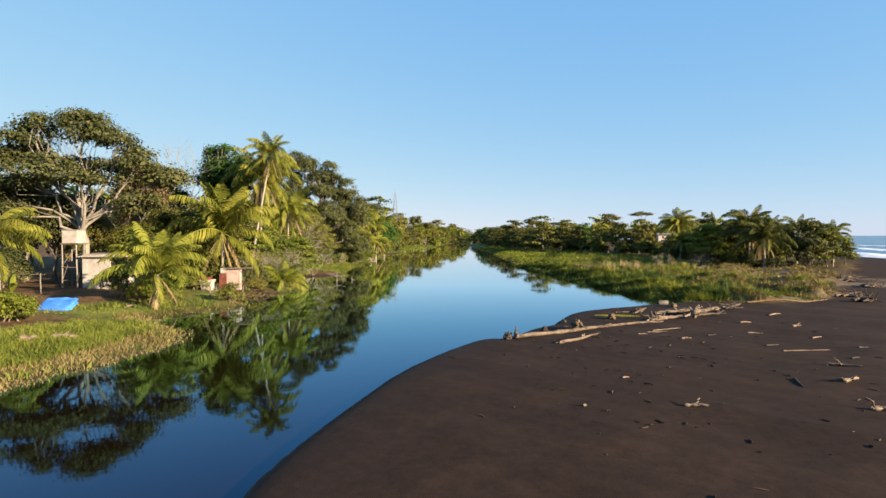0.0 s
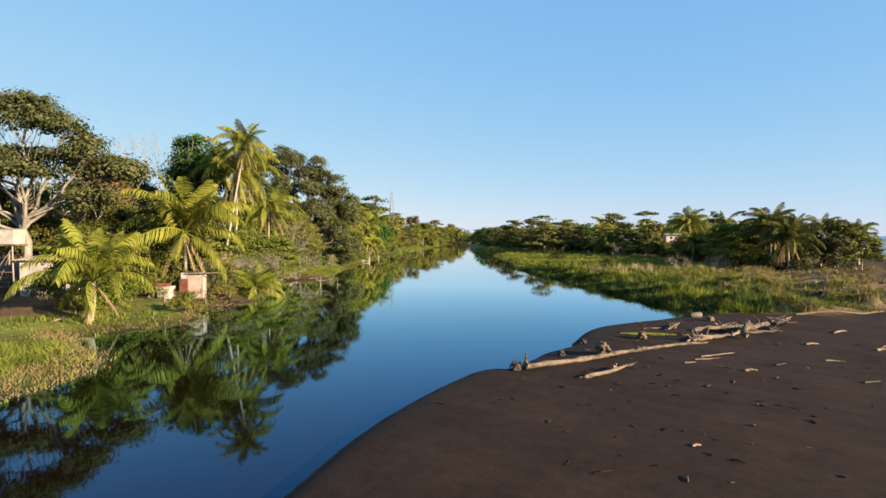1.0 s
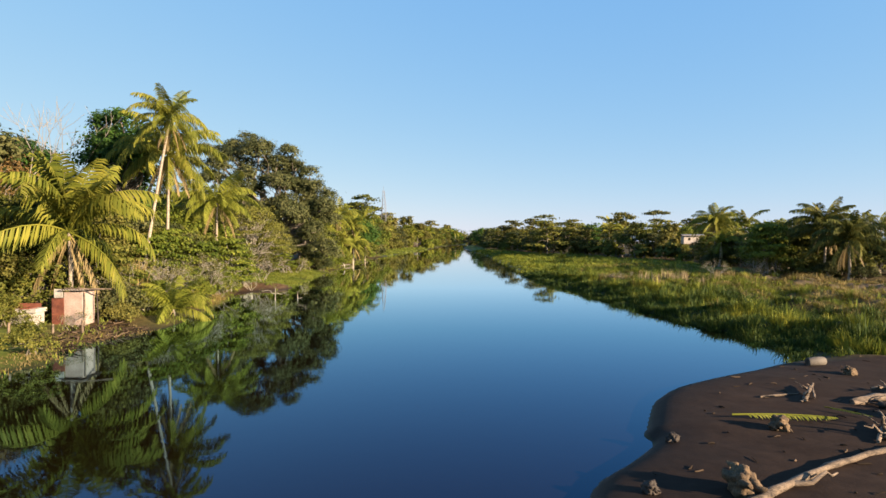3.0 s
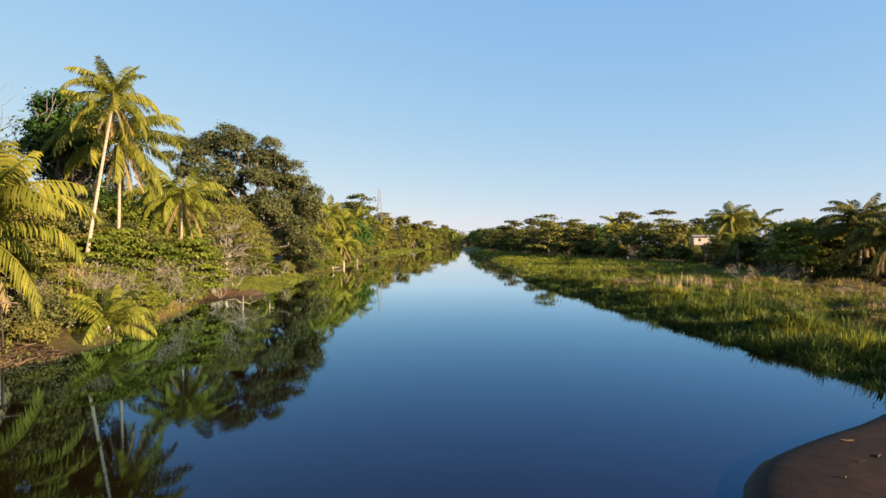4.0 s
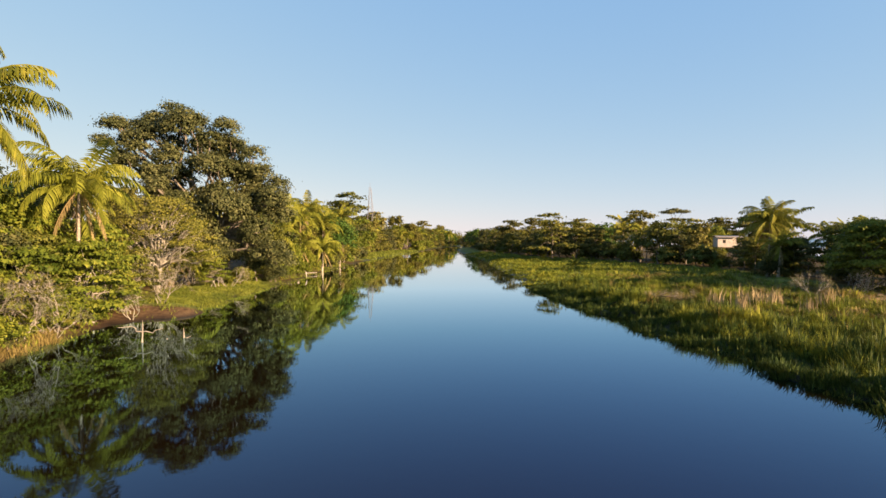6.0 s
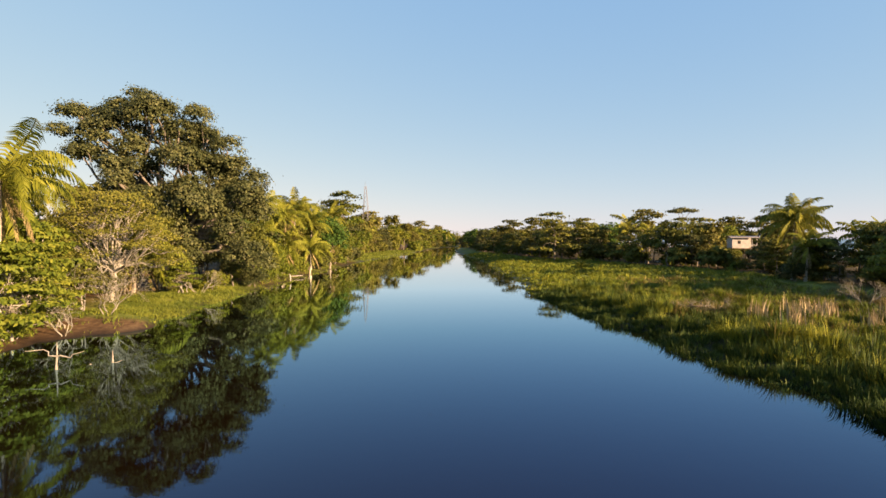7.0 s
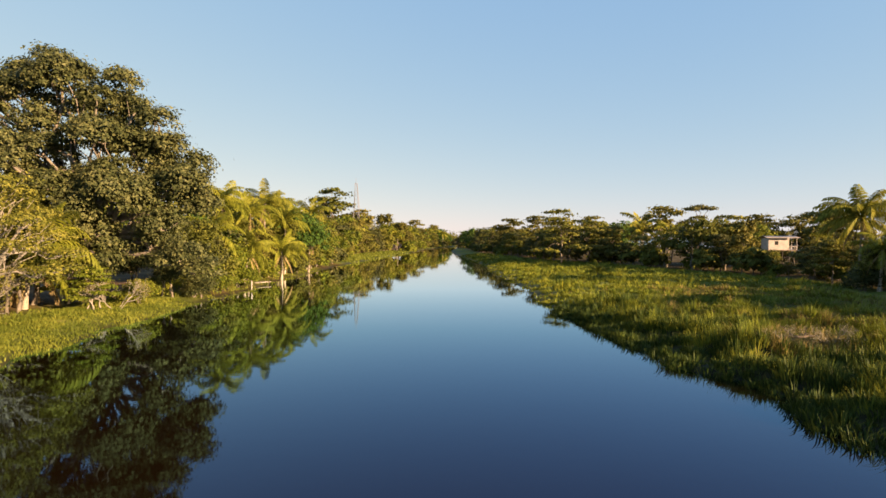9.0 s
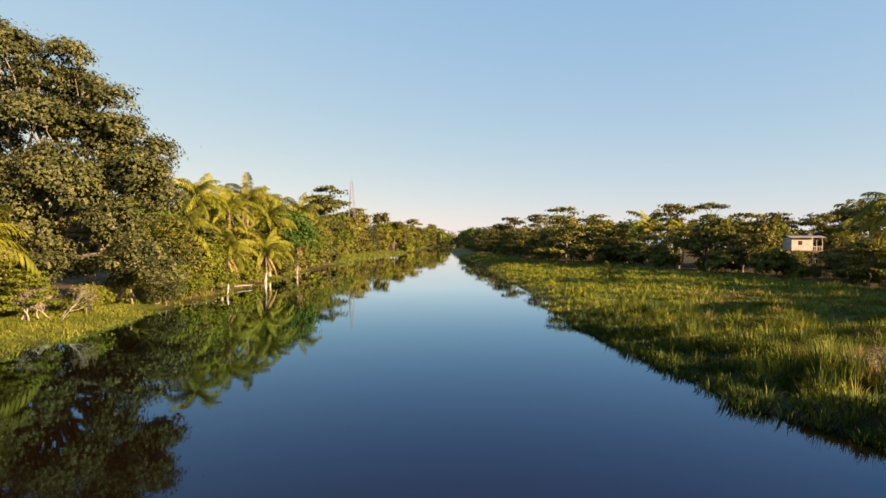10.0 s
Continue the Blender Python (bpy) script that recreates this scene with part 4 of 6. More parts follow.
B_BARE = [bare_meshes("bare_shrub", 6.5, 4.5, 360, M_TWIG, M_OLIVELEAF, 50), bare_meshes("bare_shrub", 4.5, 4.0, 361, M_TWIG, M_OLIVELEAF, 44)]
FAR_PALM = [joined_palm("far_palm", h, (0.5, 0.2), st, (1, 3, 4, 4, 3, 2), 370 + k) for k, (h, st) in enumerate([(8.0, FR_FAR), (6.0, FR_FAR), (7.0, FR_FARY)])]
MADE = {}
COLOURS = ["fresh green", "dull olive", "dark green", "bright green", "deep green"]
KINDS = {
    "med": ("broadleaf_tree", B_MED, [c + " broadleaf tree on the river bank" for c in COLOURS], "tree", "riverside trees"),
    "mass": ("leafy_tree", B_MASS, [c + " low leafy tree branching from the ground" for c in COLOURS], "tree", "low riverside trees"),
    "far": ("broadleaf_tree", B_FAR, ["distant " + c + " tree in the woods" for c in COLOURS], "tree", "distant trees"),
    "umb": ("almond_tree", B_UMB, ["beach almond tree with layered green leaves", "beach almond tree with layered bright leaves", "beach almond tree with layered olive leaves"], "tree", "almond trees"),
    "layer": ("leafy_shrub", B_LAYER, ["bright green layered shrub on pale forked stems", "layered green shrub with pale splayed stems", "fresh green layered shrub on several thin stems"], "shrub", "layered shrubs"),
    "ufar": ("almond_tree", B_UFAR, ["distant layered tree with green leaves", "distant layered tree with olive leaves", "distant layered tree with dark leaves"], "tree", "distant almond trees"),
    "bush": ("bush", B_BUSH, ["bright green leafy bush on the bank", "green leafy bush with pale stems", "dull olive bush of scrubby growth", "tall bright green bush on pale stems", "dark green bush with dense leaves"], "bush", "bushes"),
    "bfar": ("bush", B_BFAR, ["distant green bush at the bank", "distant olive bush at the bank", "distant bright green bush at the bank", "distant dark bush at the bank"], "bush", "distant bushes"),
    "bare": ("bare_shrub", B_BARE, ["grey leafless shrub with fine twigs", "low half-dead shrub with sparse leaves"], "shrub", "bare shrubs"),
    "palm": ("coconut_palm", FAR_PALM, ["distant green coconut palm in the treeline", "short green coconut palm among trees", "yellowish coconut palm among other trees"], "palm tree", "palms in the treeline"),
}


def plant(kind, k, x, y, size=1.0, tall=1.0, turn=None, z=None):
    """One plant of a kind: the first is built, the others are copies of it."""
    name, meshes, labels, category, group = KINDS[kind]
    k = k % len(meshes)
    if 112 < y < 158 and 2.0 + 55.6 * (y - 70) / 83 < x < 4.0 + 58.8 * (y - 18.6) / 134.4:
        size *= 0.5           # low growth in the clearing before the stilt house
    if 0 < 0.85 * (x - 60) - 0.53 * (y - 153) < 26 and abs(0.53 * (x - 60) + 0.85 * (y - 153)) < 6:
        size *= 0.42          # and on its sunny side
    at = place(x, y, z, (x * 37.7 + y * 91.3) % 360 if turn is None else turn, size, tall)
    if (kind, k) in MADE:
        return copy_thing(MADE[kind, k], at)
    MADE[kind, k] = tree(name, meshes[k], labels[k], category, at, group)
    return MADE[kind, k]


# bushes and shrubs along the near part of this bank
for kind, k, x, y, s in [("bare", 0, -20.9, 65.4, 0.55), ("bare", 1, -22.6, 72.2, 0.9), ("bare", 0, -20.2, 78.4, 0.6), ("bare", 0, -23.0, 81.0, 0.95), ("bare", 1, -19.9, 86.6, 0.7), ("bare", 0, -24.4, 92.0, 1.15), ("bare", 1, -20.8, 109.6, 0.7), ("bush", 1, -25.5, 60.5, 1.0), ("bush", 4, -21.2, 62.3, 0.8), ("bare", 1, -21.0, 57.0, 0.3), ("bare", 1, -22.6, 55.6, 0.28), ("bush", 0, -23.4, 68.0, 1.0), 
                         ("bush", 0, -20.6, 68.5, 0.6), ("bare", 0, -22.8, 74.5, 0.95), ("bush", 0, -20.3, 73.4, 0.65), ("bare", 0, -22.0, 70.6, 0.8), ("bare", 0, -21.6, 84.6, 0.8), ("bare", 1, -20.4, 92.5, 0.8), ("bush", 4, -23.2, 59.6, 0.55), ("bush", 1, -25.0, 56.8, 0.5), ("bush", 2, -20.2, 60.6, 0.55), ("bush", 0, -21.2, 80.0, 0.9), 
                         ("bare", 1, -21.2, 79.2, 1.1), ("bare", 1, -23.2, 88.0, 1.2), 
                         ("bush", 0, -20.7, 113, 0.7), ("bush", 1, -29.5, 99, 1.5), ("bush", 3, -32, 104, 1.7),
                         ("bush", 4, -18.9, 121, 1.0), ("bush", 0, -19.8, 126, 1.1), ("bush", 1, -20.8, 131, 1.2), ("bush", 0, -19.8, 146, 1.1), ("bush", 1, -19.4, 152, 1.1), ("bush", 4, -18.4, 160, 1.2),
                         ("bush", 0, -25.2, 52.5, 0.7), ("bush", 4, -27.6, 54.0, 0.9), ("bush", 0, -27.6, 36.0, 0.62), ("bush", 0, -29.2, 36.8, 0.62), ("bush", 1, -27.8, 49.6, 0.8), ("bush", 0, -25.4, 49.4, 0.55), ("bush", 4, -43, 55, 1.3), ("bush", 4, -46, 60, 1.6), ("bush", 1, -33.5, 61, 1.3)]:
    plant(kind, k, x, y, s)
for k, x, y, s in [(2, -26.2, 80.0, 0.95), (1, -27.5, 75.0, 1.05), (4, -33.0, 78.5, 1.3), (1, -35.5, 72.0, 1.2), (0, -25.5, 105, 1.0), (1, -28.5, 108.5, 1.1), (0, -27.5, 70.5, 1.0),
                   (3, -26.8, 84, 1.0), (0, -29.2, 76, 1.1), (1, -29.5, 59.5, 0.75), (0, -33, 61.5, 0.85), (0, -31.5, 66, 1.1), (1, -30.2, 90, 1.2), (2, -20.6, 119.5, 0.8), (2, -24.5, 120.5, 1.0), (0, -21.6, 127.5, 1.0), (3, -20.6, 134, 0.95), (0, -22.5, 140, 1.1),
                   (1, -20.4, 149, 1.0), (4, -19.2, 160, 1.2), (0, -20.0, 156, 1.2), (2, -45, 51, 1.2), (0, -30, 112, 1.2), (3, -34, 74, 1.2), (2, -23, 129, 1.1), (0, -18.8, 172, 1.0), (3, -18.4, 178, 1.1)]:
    plant("mass", k, x, y, s)
for k, x, y, s in [(0, -21.2, 83.3, 1.05), (2, -22.6, 79.2, 0.95), (0, -23.9, 72.4, 1.0), (1, -24.6, 66.4, 0.95), (0, -24.6, 76.6, 1.1), (1, -24.8, 82.4, 1.2), (2, -23.6, 88.4, 1.05),
                   (0, -25.6, 91.0, 1.2), (1, -23.4, 93.4, 0.8), (2, -27.4, 95.5, 1.2), (0, -22.4, 109.2, 0.6), (1, -25.4, 112.0, 0.8), (2, -20.4, 66.4, 0.45), (0, -20.6, 72.4, 0.5), (1, -21.0, 79.6, 0.45), (2, -20.9, 87.8, 0.5)]:
    plant("layer", k, x, y, s)
plant("bare", 0, -24.0, 99.6, 0.85, 1.6)
for x, y, s, tl in [(-21.3, 70.2, 0.95, 1.1), (-22.2, 74.0, 1.05, 1.15), (-21.2, 77.0, 0.8, 1.2), (-23.8, 78.4, 1.2, 1.1)]:
    plant("bare", 0, x, y, s, tl)
for k, x, y, s in [(0, -28.5, 64, 0.75), (1, -28.0, 69, 0.85), (0, -31.5, 64.5, 0.7), (2, -27.5, 73, 0.85), (0, -28.0, 78, 0.9), (3, -28, 84, 0.85), (1, -29, 89, 0.9), (2, -31, 93, 1.1), (4, -34, 88, 1.1), (2, -36, 98, 1.4), (1, -33, 110, 1.1),
                   (1, -41, 66, 0.85), (2, -44, 72, 0.95), (2, -47, 64, 1.4), (1, -44, 80, 0.95), (4, -40, 86, 0.85), (2, -43, 63, 1.0)]:
    plant("med", k, x, y, s)
rng = np.random.default_rng(39)
for i in range(44):
    y = 50 + 2.0 * i + rng.random()
    if 85 < y < 119 or 52 < y < 67 or i % 3 == 1:
        continue
    plant("bush", int(rng.integers(0, 5)), float(left_edge(y)) - 1.3 - 0.8 * rng.random(), y, 0.36 + 0.22 * rng.random())
# the woods go on upstream
rng = np.random.default_rng(40)
for i in range(96):
    y = 132 + 350 * (i / 96) ** 1.2
    row = i % 4
    x = left_edge(y) - 3.0 - 3.0 * row - 1.5 * rng.random() - 6.5 * (205 < y < 300)
    s = (0.66 + 0.12 * row + 0.2 * rng.random()) * (1.0 + 0.3 * (y > 200))
    plant(["far", "far", "ufar", "far", "palm", "far", "far"][i % 7], int(rng.integers(0, 5)), x, y + rng.normal() * 2, s)
for i in range(40):
    y = 160 + 320 * (i / 40) ** 1.2
    plant("bfar", int(rng.integers(0, 4)), left_edge(y) - 1.8 - 1.2 * rng.random() - 7.0 * (203 < y < 302), y, 0.9 + 0.4 * rng.random())
for i in range(40):
    plant("far", int(rng.integers(0, 5)), -46 - 26 * rng.random(), 44 + 7 * i + 4 * rng.random(), 1.25 + 0.4 * rng.random())
plant("ufar", 0, -33.8, 290, 2.75)
plant("ufar", 2, -38.5, 300, 2.7)

# ------------------------------------------------------------------ the bank towards the sea
coconut_palm(place(51.1, 95), 6.9, (0.3, 0), "dark coconut palm in the beach treeline", FR_DARK, (5, 8, 7, 6, 4, 2), 260, 0.18, 5, 3, 1.05, "beach palms")
coconut_palm(place(51.6, 91), 4.9, (-0.2, 0), "dark coconut palm in the beach treeline", FR_DARK, (5, 8, 7, 6, 4, 2), 261, 0.18, 5, 3, 1.05, "beach palms")
coconut_palm(place(51.6, 125.3), 8.0, (0.3, 0), "coconut palm with ragged sunlit leaves", FR_GREEN, (2, 6, 7, 7, 6, 4), 262, 0.18, 7, 3, 1.05, "beach palms")
coconut_palm(place(50.5, 121), 4.4, (0.3, 0), "short yellowish coconut palm in the treeline", FR_YELLOW, (1, 3, 4, 4, 2, 1), 263, 0.18, 2, 0, 0.8, "beach palms")
coconut_palm(place(63, 101), 6.0, (0.2, 0), "green coconut palm near the beach", FR_GREEN, (1, 4, 5, 4, 2, 1), 264, 0.18, 2, 0, 0.8, "beach palms")
coconut_palm(place(71.5, 104), 5.2, (0.2, 0), "green coconut palm near the beach", FR_GREEN, (1, 4, 5, 4, 2, 1), 265, 0.18, 2, 0, 0.8, "beach palms")
coconut_palm(place(27.5, 142), 0.6, (0.1, 0), "young palm in the marsh grass", FR_YELLOW, (1, 3, 4, 3, 1, 0), 266, 0.14, 0, 0, 0.6, "beach palms")
for k, x, y, s, tl in [(1, 45.5, 98.5, 0.8, 1.0), (1, 47.4, 100.7, 1.0, 1.0), (1, 58.5, 101, 0.75, 1.0), (0, 62.5, 103, 0.75, 1.0), (1, 67, 101, 0.75, 1.0), (0, 71, 100, 0.65, 1.0), (2, 55, 101, 0.7, 1.0), (1, 64.5, 99, 0.65, 1.0)]:
    plant("umb", k, x, y, s, tl)
for i in range(76):
    y = 100 + 390 * (i / 76) ** 1.35
    x = np.interp(y, *zip(*EDGE_R)) + 1.0 + 4 * rng.random()
    plant(["umb", "ufar", "umb", "ufar", "mass"][i % 5] if y < 150 else ["ufar", "far"][i % 2], [0, 2, 2, 1, 2, 0, 2][i % 7], x, y, (0.55 + 0.62 * rng.random() ** 1.4) * (1.05 if y < 190 else 0.92))
for i in range(120):
    y = 92 + 400 * (i / 120) ** 1.3
    x = min(np.interp(y, *zip(*EDGE_R)) + 5 + 30 * rng.random(), coast(y) - 36 - 3 * rng.random())
    k = ["far", "ufar", "palm", "far", "palm", "ufar"][i % 6]
    if x > 0.69 * y:
        x = 0.69 * y - 6 * rng.random()
    if k == "palm" and y < 112 and x < 63:
        k = "ufar"
    plant(k, i % 2 if k == "palm" else int(rng.integers(0, 5)), x, y, (0.72 + 0.36 * rng.random()) * (1.1 if k == "palm" else 1.0) * (1.1 if y > 150 else 1.0) * (0.8 if x > 60 and y < 140 else 1.0))
for i in range(70):
    y = 96 + 330 * (i / 70) ** 1.3
    x = np.interp(y, *zip(*EDGE_R)) + 1 + 8 * rng.random()
    plant("bfar" if y > 140 else "bush", [1, 2, 4, 2, 0][i % 5], x, y, 0.7 + 0.45 * rng.random())
for i in range(14):
    plant("far", [2, 4][i % 2], 22.5 + 6 * rng.random() + (i % 3) * 4, 285 + 14 * i, 1.0 + 0.25 * rng.random())
tree("flat_crowned_tree", B_FLAT, "flat-topped tree rising from the treeline", "tree", place(69.5, 199, size=0.8, tall=1.4), "umbrella trees")
plant("ufar", 0, 48.5, 245, 1.2)
plant("ufar", 0, 32.5, 184, 1.3)
plant("ufar", 2, 35.5, 190, 1.15)
for i in range(12):
    plant(["far", "ufar", "palm"][i % 3], [2, 1, 0][i % 3], 65 + 17 * rng.random(), 163 + 24 * rng.random(), 0.8 + 0.25 * rng.random())
for i in range(16):
    plant(["med", "ufar", "far", "bush"][i % 4], [2, 4, 0, 1][i % 4], 57 + 17 * rng.random(), 110 + 40 * rng.random(), (0.85 + 0.25 * rng.random()) * (0.68 if i % 4 == 0 else 0.85))
plant("bare", 0, 36.0, 92.3, 0.6)
plant("bare", 1, 23.2, 93.6, 0.3)
plant("bare", 1, 24.8, 92.4, 0.36)
plant("bare", 1, 22.0, 92.6, 0.25)
for x, y, h in [(58, 118, 1.05), (66, 128, 1.1), (74, 150, 1.2), (50, 172, 1.15), (62, 178, 1.3), (70, 186, 1.25), (46, 196, 1.1), (57, 205, 1.3), (79, 165, 1.3), (60, 220, 1.3)]:
    plant("palm", int(x) % 2, x, y, h)
plant("bare", 1, 43.5, 97, 0.8)
plant("bush", 2, 41, 95, 0.6)
for k, x, y, s in [(1, 56.5, 149.5, 1.7), (4, 59.0, 148.0, 1.6), (1, 61.5, 149.0, 1.8), (4, 64.0, 150.5, 1.9), (2, 54.5, 146.0, 1.6)]:
    plant("bush", k, x, y, s)
for k, x, y, s in [(4, 50.3, 122.6, 1.1), (1, 52.8, 122.9, 1.2), (2, 51.6, 121.4, 0.9), (4, 54.6, 124.0, 1.2)]:
    plant("bush", k, x, y, s)
plant("bush", 4, 50.4, 93.2, 0.75)
plant("bush", 4, 52.8, 90.2, 0.75)
plant("bush", 1, 54.5, 93.5, 0.9)


def far_woods():
    """Woods that close the view at the bend and along the horizon."""
    rng = np.random.default_rng(77)
    n = 900
    x = rng.uniform(-420, 130, n)
    y = 520 + 420 * rng.random(n) ** 1.5
    ok = (x < left_edge(np.minimum(y, 680)) - 6) | ((x > right_edge(np.minimum(y, 680)) + 6) & (x < coast(y) - 60))
    ok |= y > 690
    x, y = x[ok], y[ok]
    top = 8 + 7 * rng.random(len(x)) + np.where(x < 0, 2, 0)
    k = np.repeat(np.arange(len(x)), 90)
    d = unit(rng.normal(size=(len(k), 3)))
    pos = np.stack([x[k], y[k], top[k] * 0.55], -1) + d * np.stack([np.full(len(k), 4.5), np.full(len(k), 4.5), top[k] * 0.5], -1) * (0.6 + 0.4 * rng.random((len(k), 1)))
    geo = Geo()
    leaves(geo, pos, d + [0, 0, 0.6] + rng.normal(size=(len(k), 3)) * 0.4, 1.5 * (0.6 + 0.8 * rng.random(len(k))), rng, 0.8)
    return geo.mesh("far_woods", M_LEAF)


stuff("far_woods", far_woods(), "distant green woods along the horizon", "woods")

# ------------------------------------------------------------------ grass


def keep_right(x, y):
    d = x - right_edge(y)
    s = in_sand(x, y)
    edge = np.interp(y, *zip(*EDGE_R)) - 2
    den = np.where((d > 0.05) & (x < np.where(y < 125, edge - 4, edge + 1)), 1.0, 0.0) * (s < 0.4)
    tus = soft_noise(x, y, 1.4, 0.9) * 0.55 + soft_noise(x, y, 0.6, 2.9) * 0.4
    return den * np.where(y > 112, 1.0, np.clip(1.0 - (d - 14) / 26, 0.35, 1)), np.clip(0.95 + 1.1 * tus, 0.4, 1.6) * np.clip(0.45 + d * 0.14, 0.45, 1.0)


def keep_dry(x, y):
    den, tall = keep_right(x, y)
    d = x - right_edge(y)
    return den * np.clip(0.05 + (d - 8) / 14 + 0.6 * soft_noise(x, y, 3, 1.7) + 0.8 * np.clip((x - 23) / 7, 0, 1) * np.clip((66 - y) / 8, 0, 1), 0.05, 1), tall * 0.9


def keep_left(x, y):
    d = left_edge(y) - x
    return np.where((d > -0.3) & (d < 8), 1.0, 0.0) * np.clip(0.5 + 0.8 * soft_noise(x, y, 4.0, 4.0), 0, 1), np.clip(0.8 + 0.5 * soft_noise(x, y, 2.0, 0.2), 0.3, 1.4)


def keep_lawn(x, y):
    d = left_edge(y) - x
    return np.where(d > 2.2 + 0.7 * soft_noise(x, y, 1.5, 2.2), 1.0, 0.05) * (d > 0.8) * np.clip((9 - d) / 4 + 0.5 * soft_noise(x, y, 2.5, 3.3), 0, 1) * np.clip((38 - y) / 4, 0, 1) * np.clip((y - 8) / 8, 0, 1), np.clip(0.9 + 0.4 * soft_noise(x, y, 1.6, 0.2), 0.3, 1.4)


tussocks("marsh_grass", M_GRASS, 4800, (14, 36), (48, 114), lambda x, y: (keep_right(x, y)[0] * np.clip(0.85 + 0.5 * soft_noise(x, y, 2.1, 5.5), 0.2, 1) * np.clip((x - right_edge(y)) / np.where(y < 92, 8.0, 6.0) + 0.3 * soft_noise(x, y, 3.0, 2.5), 0.12, 1) * (x - right_edge(y) > 1.1) * (1 - 0.75 * np.clip((x - 23) / 6, 0, 1) * np.clip((82 - y) / 12, 0, 1)), keep_right(x, y)[1]), 0.68, 0.030, 46, 401, "tall green marsh grass along the river", 0.85)
# below y 92 the dark weeds reach further in, as shade on the grass
tussocks("marsh_weed", M_WEED, 4200, (14, 32), (50, 114), lambda x, y: (keep_right(x, y)[0] * np.clip(1.35 - (x - right_edge(y)) / np.where(y < 92, 8.0, 5.5) + 0.4 * soft_noise(x, y, 2.4, 8.5), 0, 1), np.clip(keep_right(x, y)[1], 0.3, 1.4)), 0.8, 0.038, 50, 411, "dark green weeds at the water's edge, widened to stand for shade", 0.45)
tussocks("marsh_weed", M_WEED, 3000, (13.5, 22), (50, 114), lambda x, y: (np.where((x - right_edge(y) > -0.35) & (x - right_edge(y) < 1.0), 1.0, 0.0), np.clip(0.9 + 0.5 * soft_noise(x, y, 0.9, 3.7), 0.4, 1.4)), 0.5, 0.04, 34, 419, "low dark weeds hanging over the water", 0.8)
tussocks("marsh_grass", M_GRASS, 4400, (14, 34), (50, 114), lambda x, y: (keep_right(x, y)[0] * (x - right_edge(y) > 2.4) * (x - right_edge(y) < 5.6), np.clip(0.95 + 0.95 * soft_noise(x, y, 1.5, 0.9), 0.3, 1.9)), 0.66, 0.028, 54, 412, "ridge of tall grass behind the waterside weeds", 0.85)
tussocks("dry_grass", M_DRYGRASS, 3600, (14, 52), (48, 125), keep_dry, 0.62, 0.036, 38, 403, "dry yellow grass among green marsh grass")
tussocks("dry_grass", M_DRYGRASS, 60, (-21.2, -18.6), (70, 79), lambda x, y: (np.where(x < left_edge(y) - 0.1, 1.0, 0.0), np.ones_like(x)), 0.55, 0.03, 60, 415, "brown dead grass on the earth bank")
tussocks("dry_grass", M_DRYGRASS, 70, (20.5, 26.5), (91, 95), lambda x, y: (np.ones_like(x), np.ones_like(x)), 0.75, 0.034, 60, 410, "patch of broken brown grass in the marsh")
grass_patch("marsh_grass", M_GRASS, 8000, (14, 36), (48, 114), keep_right, 0.34, 0.04, 408, "low green grass between the tussocks", 1.0, 5, 0.25)
def keep_straw(x, y):
    den = (x > right_edge(y) + 9) & (in_sand(x, y) < 0.5) & (x < np.interp(y, *zip(*EDGE_R)) + 3 + 0.6 * np.maximum(0, 95 - y)) & (x < 0.7 * y)
    return den * np.clip(0.75 + 0.5 * soft_noise(x, y, 2.6, 6.6), 0.2, 1), np.clip(0.9 + 0.6 * soft_noise(x, y, 2.0, 4.4), 0.4, 1.5)


tussocks("dry_grass", M_DRYGRASS, 3600, (26, 62), (51, 100), keep_straw, 0.58, 0.05, 26, 417, "olive and straw-coloured grass behind the beach")
tussocks("marsh_grass", M_GRASS, 700, (26, 58), (51, 100), keep_straw, 0.55, 0.05, 26, 418, "green tufts in the dry meadow")
tussocks("marsh_grass", M_GRASS, 1400, (36, 54), (48, 125), keep_right, 0.62, 0.06, 34, 407, "green grass before the treeline")
tussocks("marsh_grass", M_GRASS, 16000, (14, 56), (112, 260), keep_right, 0.5, 0.085, 14, 402, "tall green marsh grass further upstream")
grass_patch("bank_grass", M_LAWN, 14000, (-36, -15), (24, 175), keep_left, 0.36, 0.06, 404, "short green grass on the river bank", 0.7, 5)
grass_patch("bank_grass", M_LAWN, 20000, (-34, -18), (8, 39), keep_lawn, 0.42, 0.045, 405, "lush green grass at the yard's edge", 0.7, 5)
grass_patch("bank_grass", M_STRAW, 8000, (-26, -14), (16, 42), lambda x, y: (np.where((left_edge(y) - x > -0.1) & (left_edge(y) - x < 2.9), 1.0, 0.0), np.ones_like(x)), 0.2, 0.05, 414, "straw-coloured grass strip along the bank", 0.8, 5)
grass_patch("bank_grass", M_STRAW, 2000, (-24, -15), (42, 60), lambda x, y: (np.where((left_edge(y) - x > -0.1) & (left_edge(y) - x < 2.2), 1.0, 0.0), np.ones_like(x)), 0.16, 0.05, 406, "dry straw-coloured grass at the waterline", 0.8, 5)

